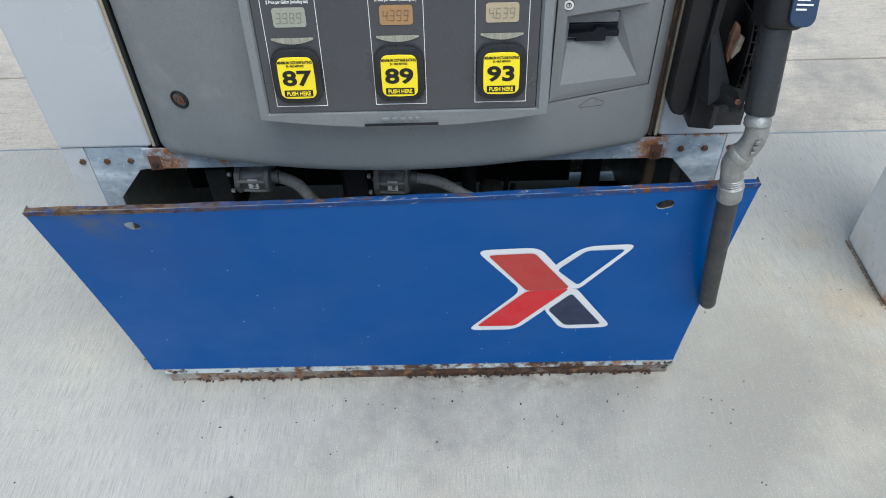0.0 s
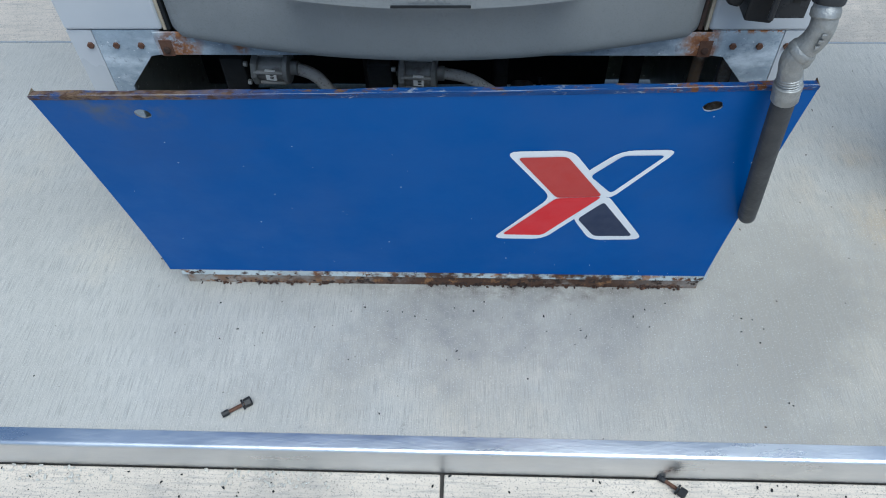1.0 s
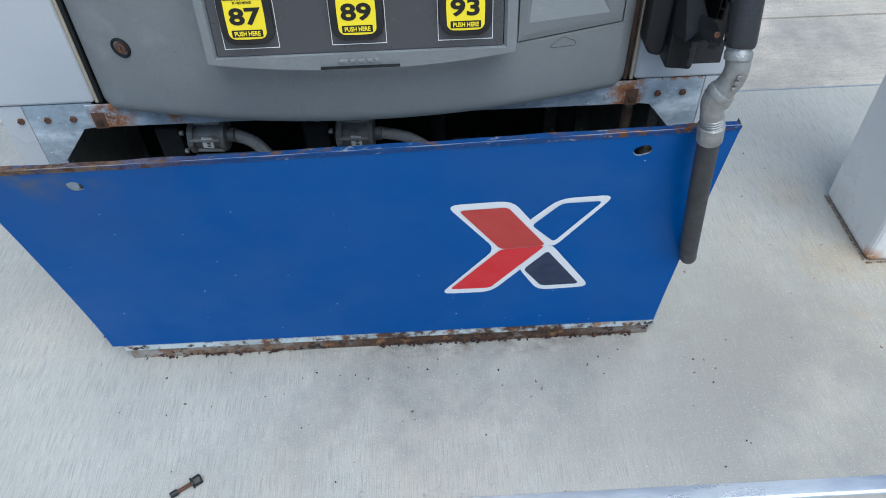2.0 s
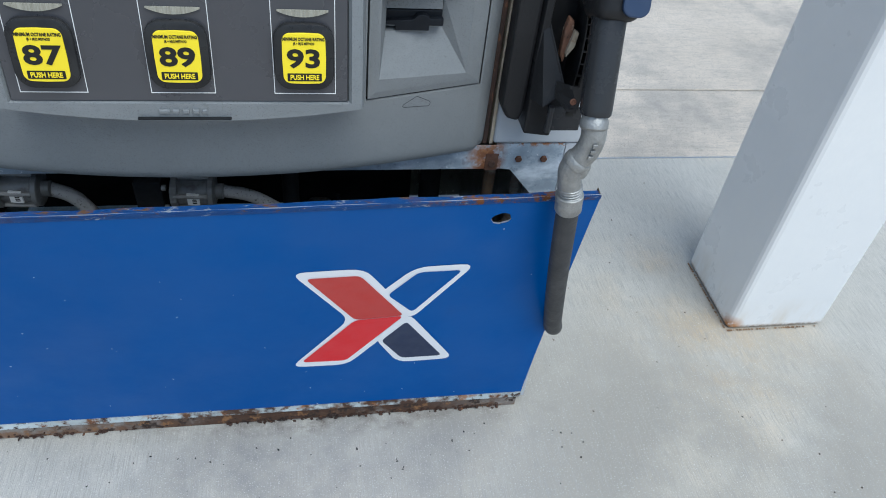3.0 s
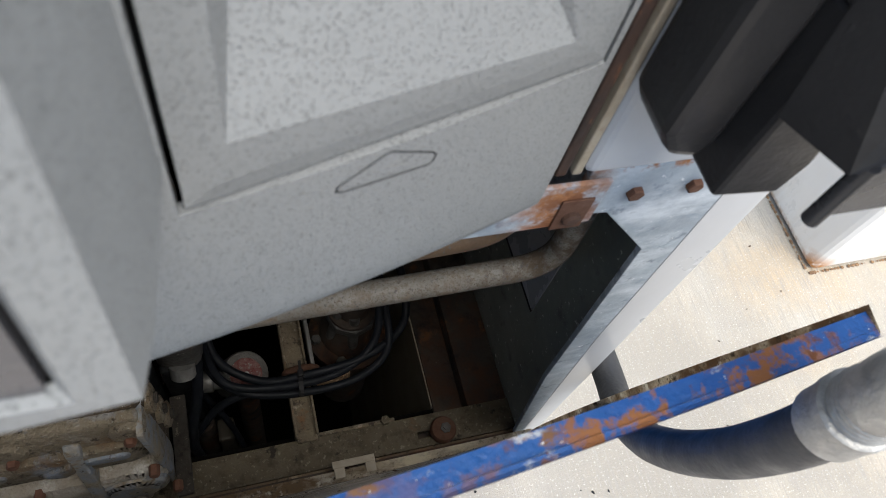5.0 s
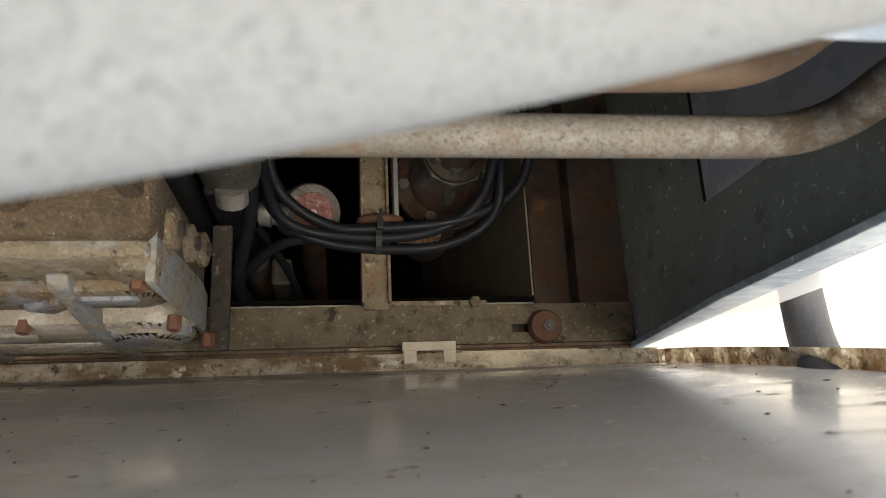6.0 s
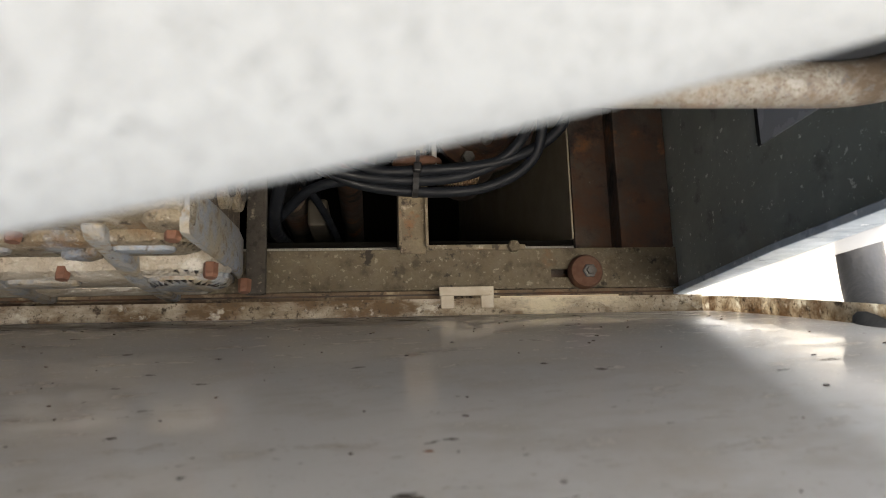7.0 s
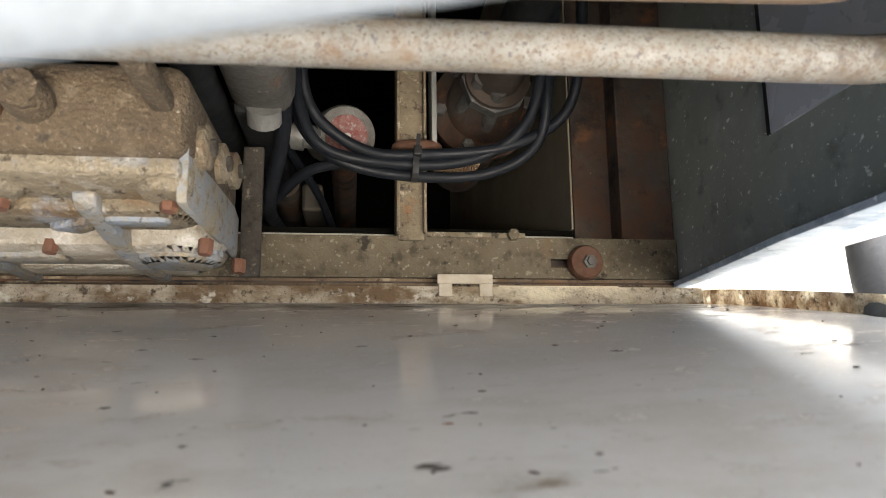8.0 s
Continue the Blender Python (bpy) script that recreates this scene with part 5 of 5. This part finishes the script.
for k in range(6):
    a = radians(60 * k + 250)
    part("flange_bolt", hexhead((0.300 + 0.039 * math.cos(a), 0.170 + 0.039 * math.sin(a), -0.028), (0.300 + 0.039 * math.cos(a), 0.170 + 0.039 * math.sin(a), -0.020), 0.006), M_valve, valve)
for k in (0, 1):
    part("yoke_arm", rod((0.300 + 0.028 * math.cos(3.6 + 1.1 * k), 0.170 + 0.028 * math.sin(3.6 + 1.1 * k), -0.022), (0.300 + 0.016 * math.cos(3.6 + 1.1 * k), 0.170 + 0.016 * math.sin(3.6 + 1.1 * k), 0.05), 0.006), M_valve, valve, smooth=True)
part("supply_pipe", rod((0.300, 0.170, 0.09), (0.300, 0.170, 0.54), 0.016), M_dark, valve, smooth=True)

clamp = thing("u_bolt_clamp", (0.255, 0.1, 0.04), "rusty threaded clamp round the sump brace", "clamp")
part("strap", pipe(smooth_path([(0.223, 0.103, 0.036), (0.224, 0.103, 0.046), (0.238, 0.104, 0.051), (0.252, 0.105, 0.046), (0.254, 0.105, 0.036)], 5), 0.0042, 10), M_nut, clamp, smooth=True)
for z in (0.034, 0.018):
    bm = bmesh.new()
    rod((0.254, 0.098, z), (0.288, 0.100, z), 0.0040, 12, bm)
    for k in range(12):
        x = 0.262 + 0.0022 * k
        lathe([(0.0040, 0), (0.0049, 0.0006), (0.0040, 0.0012)], aim((x, 0.0985, z), (x + 1, 0.1585, z)), 12, bm)
    part("threaded_stud", bm, M_brass, clamp, "brown threaded stud")

# ---- capped conduit fitting ----
fitting = thing("conduit_fitting", (0.175, 0.12, 0.03), "zinc conduit fitting with a faded red stamped cap", "fitting")
m = aim((0.176, 0.118, 0.012), (0.206, 0.092, 0.105))
part("housing", lathe([(0.020, -0.03), (0.022, -0.005), (0.0235, 0.0), (0.0245, 0.022), (0.0230, 0.026), (0.019, 0.0265)], m, 30), M_valve, fitting, smooth=True)
part("cap_plate", lathe([(0.0165, 0.026), (0.0165, 0.0278), (0.0155, 0.0284)], m, 28), M_redcap, fitting, "faded red stamped plate", smooth=True)
part("cap_screw", lathe([(0.0026, 0.028), (0.0026, 0.0295)], m, 12), M_alu, fitting)
part("gland", lathe([(0.009, 0), (0.009, 0.012), (0.0115, 0.013), (0.0115, 0.022), (0.008, 0.023), (0.008, 0.034)], aim((0.165, 0.108, 0.035), (0.115, 0.112, 0.035)), 16), M_alu, fitting, smooth=True)

# ---- cable coil ----
coil = thing("cable_coil", (0.23, 0.1, 0.06), "coil of black cable held by a plastic tie", "cable")
def cable(pts, r=0.0042):
    part("cable", pipe(smooth_path(pts, 8), r, 10), M_cable, coil, smooth=True)


cable([(0.17, 0.17, 0.30), (0.158, 0.135, 0.20), (0.150, 0.118, 0.11), (0.156, 0.098, 0.078), (0.185, 0.081, 0.064), (0.235, 0.076, 0.060), (0.290, 0.082, 0.062), (0.325, 0.105, 0.072), (0.326, 0.145, 0.10), (0.31, 0.175, 0.18), (0.30, 0.20, 0.30)])
cable([(0.160, 0.19, 0.30), (0.152, 0.140, 0.20), (0.152, 0.110, 0.105), (0.172, 0.087, 0.073), (0.235, 0.083, 0.066), (0.285, 0.093, 0.069), (0.315, 0.118, 0.082), (0.318, 0.155, 0.12), (0.305, 0.19, 0.22)])
cable([(0.150, 0.20, 0.20), (0.150, 0.150, 0.115), (0.160, 0.112, 0.083), (0.198, 0.090, 0.070), (0.240, 0.090, 0.070), (0.300, 0.100, 0.072), (0.342, 0.125, 0.076), (0.350, 0.158, 0.095), (0.335, 0.19, 0.15)])
cable([(0.155, 0.155, 0.26), (0.148, 0.120, 0.17), (0.143, 0.085, 0.10), (0.132, 0.052, 0.05), (0.131, 0.050, -0.02), (0.140, 0.06, -0.2)], 0.0052)
cable([(0.131, 0.060, 0.02), (0.160, 0.078, 0.05), (0.20, 0.083, 0.060), (0.24, 0.080, 0.056)], 0.0040)
cable([(0.14, 0.10, 0.03), (0.165, 0.075, -0.03), (0.178, 0.06, -0.15), (0.18, 0.06, -0.3)], 0.0034)
part("cable_tie", lathe([(0.0165, -0.0022), (0.0165, 0.0022)], Matrix.Translation((0.236, 0.083, 0.064)) @ pose(0, 0, 0, 0, 90) @ Matrix.Diagonal((0.62, 0.75, 1, 1)), 18), M_black, coil, "black plastic tie")
part("tie_head", box(0.2335, 0.2395, 0.087, 0.094, 0.071, 0.079, 0.001), M_black, coil)
part("tie_tail", box(0.235, 0.238, 0.092, 0.104, 0.0745, 0.0755), M_black, coil)

# ---- flow meter casting ----
meter = thing("flow_meter", (-0.06, 0.04, 0.10), "dusty cast flow meter with worn blue-grey paint and rusty bolts", "flow meter")
part("body", box(-0.27, 0.122, 0.022, 0.064, 0.118, 0.270, 0.009, seg=3), M_meter_brown, meter, "brown dust-covered casting", smooth=True)
part("end_plate", box(0.1200, 0.1335, -0.004, 0.086, 0.083, 0.089, 0.001), M_speck, meter, "dark speckled end plate")


def swept(x0, x1, profile, bevel):
    """A moulded bar of outline profile (y, z) running from x0 to x1."""
    bm = prism([(p[0], p[1]) for p in profile], x0, x1, bevel)
    bm.transform(Matrix(((0, 1, 0, 0), (1, 0, 0, 0), (0, 0, 1, 0), (0, 0, 0, 1))))
    return bm


def bar_with_round_ends(x0, x1, z, h, y0, y1, bevel):
    return prism(rounded_rect((x0 + x1) / 2, z, x1 - x0, h, h * 0.46, 7), y0, y1, bevel)


part("flange", swept(-0.265, 0.119, [(0.0130, 0.255), (0.0150, 0.262), (0.0225, 0.262), (0.0225, 0.20), (0.0080, 0.20), (0.0085, 0.225)], 0.0022), M_meter, meter, "dusty bolted flange", smooth=True)
part("upper_lobe", bar_with_round_ends(-0.265, 0.1195, 0.214, 0.040, 0.0030, 0.024, 0.006), M_meter, meter, "dusty rounded cover rib", smooth=True)
part("lower_lobe", bar_with_round_ends(-0.265, 0.1220, 0.155, 0.060, -0.0040, 0.024, 0.008), M_meter_pale, meter, "pale dusty rounded cover rib", smooth=True)
part("foot_lobe", bar_with_round_ends(-0.262, 0.105, 0.112, 0.030, -0.0050, 0.024, 0.005), M_meter_pale, meter, "pale dusty rounded cover rib", smooth=True)
for x in (0.073, -0.006, -0.085, -0.164):
    part("rib", swept(x - 0.0055, x + 0.0055, [(0.0040, 0.238), (0.0100, 0.244), (0.0200, 0.235), (0.0200, 0.090), (-0.0085, 0.090), (-0.0075, 0.160), (-0.0010, 0.205)], 0.0024), M_blue_grey, meter,
         "worn blue-grey casting rib", smooth=True)
    part("upper_bar", bar_with_round_ends(x + 0.004, x + 0.034, 0.222, 0.012, 0.0005, 0.008, 0.0018), M_blue_grey, meter, "worn blue-grey casting bar", smooth=True)
    part("lower_bar", bar_with_round_ends(x + 0.004, x + 0.044, 0.158, 0.022, -0.0068, 0.004, 0.0022), M_blue_grey, meter, "worn blue-grey casting bar", smooth=True)
    part("tooth", prism([(x - 0.026, 0.212), (x - 0.004, 0.226), (x - 0.003, 0.212), (x - 0.012, 0.203)], -0.0010, 0.006, 0.0022), M_meter, meter, smooth=True)
part("end_pad", bar_with_round_ends(0.072, 0.1225, 0.152, 0.046, -0.0082, 0.004, 0.0075), M_blue_grey, meter, "worn blue-grey rounded end pad", smooth=True)
part("side_cover", prism([(0.1180, 0.256), (0.1205, 0.256), (0.1225, 0.20), (0.1245, 0.140), (0.1225, 0.112), (0.1180, 0.110)], 0.0030, 0.032, 0.0034), M_blue_grey, meter, "blue-grey slanted end cover", smooth=True)
for k in range(5):
    part("boss", lathe([(0.0125, 0), (0.0120, 0.010), (0.0098, 0.0125)], aim((0.110 - 0.073 * k, 0.0200, 0.246), (0.110 - 0.073 * k, -0.4, 0.30)), 18), M_meter, meter, smooth=True)
    part("cover_bolt", hexhead((0.1105 - 0.073 * k, 0.0105, 0.240), (0.1105 - 0.073 * k, 0.0025, 0.2413), 0.0042), M_bolt, meter, "rust-orange bolt head")
for x in (0.1160, 0.0370, -0.042, -0.121):
    part("cover_bolt", hexhead((x, 0.002, 0.180), (x, -0.0065, 0.1813), 0.0041), M_bolt, meter, "rust-orange bolt head")
part("cover_bolt", hexhead((0.1245, 0.002, 0.118), (0.1245, -0.0065, 0.119), 0.0042), M_bolt, meter, "rust-orange bolt head")
for y, z in ((0.036, 0.235), (0.042, 0.19), (0.050, 0.15)):
    part("side_disc", lathe([(0.011, 0), (0.011, 0.0045), (0.008, 0.0058)], aim((0.1215, y, z), (0.3, y, z + 0.02)), 18), M_meter, meter, smooth=True)
    part("side_bolt", hexhead((0.1255, y, z), (0.1298, y, z), 0.0045), M_speck, meter)
part("post", box(0.107, 0.117, 0.040, 0.050, 0.262, 0.345, 0.003), M_meter_brown, meter, smooth=True)
part("knob", lathe([(0.009, 0), (0.010, 0.012), (0.008, 0.022)], pose(0.060, 0.042, 0.266), 14), M_meter_brown, meter, smooth=True)
part("end_boss", lathe([(0.012, 0), (0.0125, 0.006), (0.009, 0.009)], pose(0.036, 0.040, 0.268), 22), M_nut, meter, "rusty round boss", smooth=True)
part("end_boss", lathe([(0.012, 0), (0.0125, 0.006), (0.009, 0.009)], pose(-0.10, 0.040, 0.268), 22), M_nut, meter, "rusty round boss", smooth=True)
part("head_casting", box(-0.262, -0.030, 0.060, 0.125, 0.255, 0.318, 0.010, seg=3), M_meter_brown, meter, "brown dust-covered upper casting", smooth=True)
part("head_rib", box(-0.255, -0.040, 0.054, 0.064, 0.285, 0.296, 0.003), M_meter_brown, meter, smooth=True)
part("stand", box(-0.24, 0.10, 0.046, 0.070, 0.030, 0.13, 0.002), M_dark, meter)
side = thing("strainer_body", (0.13, 0.10, 0.10), "grey dusty cast strainer housing behind the meter", "strainer")
part("body", box(0.112, 0.152, 0.090, 0.19, 0.12, 0.30, 0.012, seg=3), M_valve, side, smooth=True)
part("plug", lathe([(0.011, 0), (0.011, 0.012), (0.008, 0.014)], aim((0.134, 0.092, 0.135), (0.134, 0.080, 0.118)), 14), M_alu, side, smooth=True)
part("foot", box(0.1145, 0.138, 0.088, 0.20, -0.3, 0.13, 0.003), M_dark, side)

# ---- pipes and solenoid valves ----
line = thing("fuel_pipe", (0.1, 0.03, 0.36), "dirty grey painted fuel pipe running behind the cover", "pipe")
part("tube", pipe(rounded_path([(-0.185, 0.040, 0.437), (-0.158, 0.040, 0.425), (-0.110, 0.038, 0.343), (0.10, 0.037, 0.3475), (0.402, 0.037, 0.354), (0.400, 0.040, 0.56)], 0.030), 0.0088, 18), M_pipe, line, smooth=True)
line2 = thing("fuel_pipe", (0.2, 0.05, 0.42), "rust-brown fuel pipe with a grey painted end", "pipe")
part("tube", pipe(rounded_path([(0.018, 0.030, 0.437), (0.054, 0.036, 0.425), (0.112, 0.048, 0.372), (0.24, 0.050, 0.376), (0.366, 0.051, 0.382), (0.366, 0.052, 0.56)], 0.030), 0.0080, 18), M_pipe_rust, line2, smooth=True)


def solenoid(x):
    v = thing("solenoid_valve", (x, 0.01, 0.47), "grey cast solenoid valve with a white barcode label", "valve", "valves behind the cover")
    ax_ = aim((x - 0.034, 0.012, 0.441), (x + 1, 0.016, 0.435))
    part("body", lathe([(0.016, 0), (0.020, 0.002), (0.020, 0.008), (0.017, 0.009), (0.0185, 0.012), (0.0185, 0.045), (0.020, 0.046), (0.020, 0.052), (0.010, 0.053), (0.010, 0.062)], ax_, 26), M_solenoid, v, smooth=True)
    for k in range(5):
        a = radians(72 * k + 20)
        p = Vector((x - 0.028, 0.012 + 0.0205 * math.cos(a), 0.441 + 0.0205 * math.sin(a)))
        part("screw", lathe([(0.0028, 0), (0.0028, 0.040)], aim(p, p + Vector((1, 0, -0.005))), 8), M_alu, v)
    part("clamp_flange", lathe([(0.0235, 0), (0.0245, 0.0015), (0.0245, 0.0065), (0.0235, 0.008)], ax_ @ Matrix.Translation((0, 0, 0.002)), 8), M_solenoid, v, "eight-sided clamp flange")
    for k in range(4):
        a = radians(90 * k + 45)
        p = Vector((x - 0.036, 0.012 + 0.0215 * math.cos(a), 0.441 + 0.0215 * math.sin(a)))
        part("flange_screw", hexhead(p, p - Vector((0.005, 0, 0)), 0.0038), M_alu, v)
    part("end_ring", lathe([(0.0205, 0), (0.0218, 0.001), (0.0218, 0.006), (0.0205, 0.007)], ax_ @ Matrix.Translation((0, 0, 0.045)), 24), M_solenoid, v, smooth=True)
    part("label_plate", prism([(x - 0.012, 0.435), (x + 0.002, 0.434), (x + 0.002, 0.450), (x - 0.012, 0.451)], -0.0090, -0.0064), M_print, v, "white barcode label")
    for k in range(5):
        part("code_bar", box(x - 0.006, x - 0.001, -0.0095, -0.0089, 0.437 + 0.0026 * k, 0.4382 + 0.0026 * k), M_ink, v)
    part("block", box(x - 0.075, x - 0.042, -0.002, 0.045, 0.39, 0.462, 0.003), M_dark, v, "black manifold block")
    part("stub", rod((x - 0.057, 0.018, 0.455), (x - 0.057, 0.018, 0.545), 0.0085), M_valve, v, smooth=True)
    part("coil", box(x - 0.026, x + 0.010, 0.012, 0.05, 0.452, 0.49, 0.006), M_dark, v)


solenoid(-0.208)
solenoid(-0.006)
for x in (-0.098, 0.096):
    p = thing("riser_pipe", (x, 0.10, 0.3), "dark vertical riser pipe inside the cabinet", "pipe")
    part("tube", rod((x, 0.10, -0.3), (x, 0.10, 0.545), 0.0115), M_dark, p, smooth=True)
wire = thing("wiring", (0.18, 0.2, 0.46), "thin red and black wires sagging inside the cabinet", "wire")
part("wire", pipe(smooth_path([(0.11, 0.12, 0.44), (0.16, 0.13, 0.41), (0.21, 0.13, 0.43), (0.26, 0.15, 0.455), (0.34, 0.16, 0.46)], 8), 0.0014, 6), M_nut, wire, smooth=True)
# added upright near-black sheet, stands for the shade at the cabinet's back
part("dark_backing", box(-0.43, 0.30, 0.30, 0.304, 0.20, 0.545), M_dark, pump)
part("slot_edge", box(0.4493, 0.4507, 0.074, 0.19, 0.1742, 0.1778), M_ink, pump)
part("slotted_opening", box(0.4495, 0.4508, 0.074, 0.19, 0.178, 0.42), M_skin, pump, "grey panel seen through a slot in the side sheet")

# ---- loose things on the concrete ----
def loose_bolt(x, y, z, turn, long):
    b = thing("loose_bolt", (x, y, z), "dirty black bolt with a washer lying on the concrete", "bolt", "dropped bolts")
    m = Matrix.Translation((x, y, z + 0.0062)) @ pose(0, 0, 0, 0, 88, turn)
    part("shank", lathe([(0.0032, -long / 2), (0.0032, long / 2)], m, 10), M_nut, b, smooth=True)
    part("head", lathe([(0.0075, 0), (0.0078, 0.010), (0.0066, 0.012)], m @ Matrix.Translation((0, 0, long / 2 - 0.004)), 6), M_black, b)
    part("washer", lathe([(0.0088, 0), (0.0088, 0.003)], m @ Matrix.Translation((0, 0, long / 2 - 0.008)), 16), M_black, b)
    part("tip", lathe([(0.0048, -0.006), (0.0052, 0.0), (0.0048, 0.006)], m @ Matrix.Translation((0, 0, -long / 2)), 8), M_black, b)


loose_bolt(-0.309, -0.262, 0.0, 32, 0.036)
loose_bolt(0.378, -0.343, DRIVE, -38, 0.034)


def litter(n, zone, z, size, material, name, label):
    bm = bmesh.new()
    for k in range(n):
        x, y = zone()
        own = bmesh.new()
        bmesh.ops.create_icosphere(own, subdivisions=1, radius=random.uniform(*size))
        for v in own.verts:
            v.co *= random.uniform(0.6, 1.2)
        own.transform(Matrix.Translation((x, y, z)) @ pose(0, 0, 0, 0, 0, random.uniform(0, 360)) @ Matrix.Diagonal((random.uniform(0.8, 2.2), 1, 0.6, 1)))
        join(bm, own)
    return tagged(part(name, bm, material), label, "debris", kind="stuff")


litter(80, lambda: (random.gauss(0.05, 0.42), -0.05 - abs(random.gauss(0, 0.10)) if random.random() < 0.8 else random.uniform(-0.29, 0.1)), 0.0008, (0.0006, 0.0017), M_dark, "grit", "dark grit and crumbs on the concrete")
litter(60, lambda: (random.uniform(0.5, 1.6), random.uniform(-0.29, 0.65)), 0.0008, (0.0008, 0.002), M_brown, "crumbs", "brown crumbs on the concrete")
litter(110, lambda: (random.gauss(-0.25 if random.random() < 0.6 else -0.62, 0.05), random.uniform(-0.358, -0.332)), DRIVE + 0.001, (0.001, 0.0035), M_concrete, "gravel", "pale gravel against the kerb")
litter(60, lambda: (random.uniform(-0.9, 0.9), -0.333 - abs(random.gauss(0, 0.03))), DRIVE + 0.001, (0.0008, 0.0025), M_dark, "gutter_grit", "dark grit against the kerb")

# crumbs and leaf bits lying against the inside of the cover
bm = bmesh.new()
for k in range(240):
    u, h = random.uniform(-0.95, 0.95), random.uniform(0.03, 0.97) ** 1.3
    p = on_cover(u, h, -0.0023)
    own = bmesh.new()
    bmesh.ops.create_icosphere(own, subdivisions=1, radius=1)
    for v in own.verts:
        v.co *= random.uniform(0.5, 1.3)
    r = random.uniform(0.00018, 0.00055) * (1.7 if k % 14 == 0 else 1.0)
    own.transform(Matrix.Translation(p) @ pose(0, 0, 0, random.uniform(-12, 12), random.uniform(0, 360), 0) @ Matrix.Diagonal((r * random.uniform(1, 5.5), 0.0003, r, 1)))
    join(bm, own)
tagged(part("specks", bm, M_rust), "dark crumbs stuck to the inside of the cover", "debris", kind="stuff")
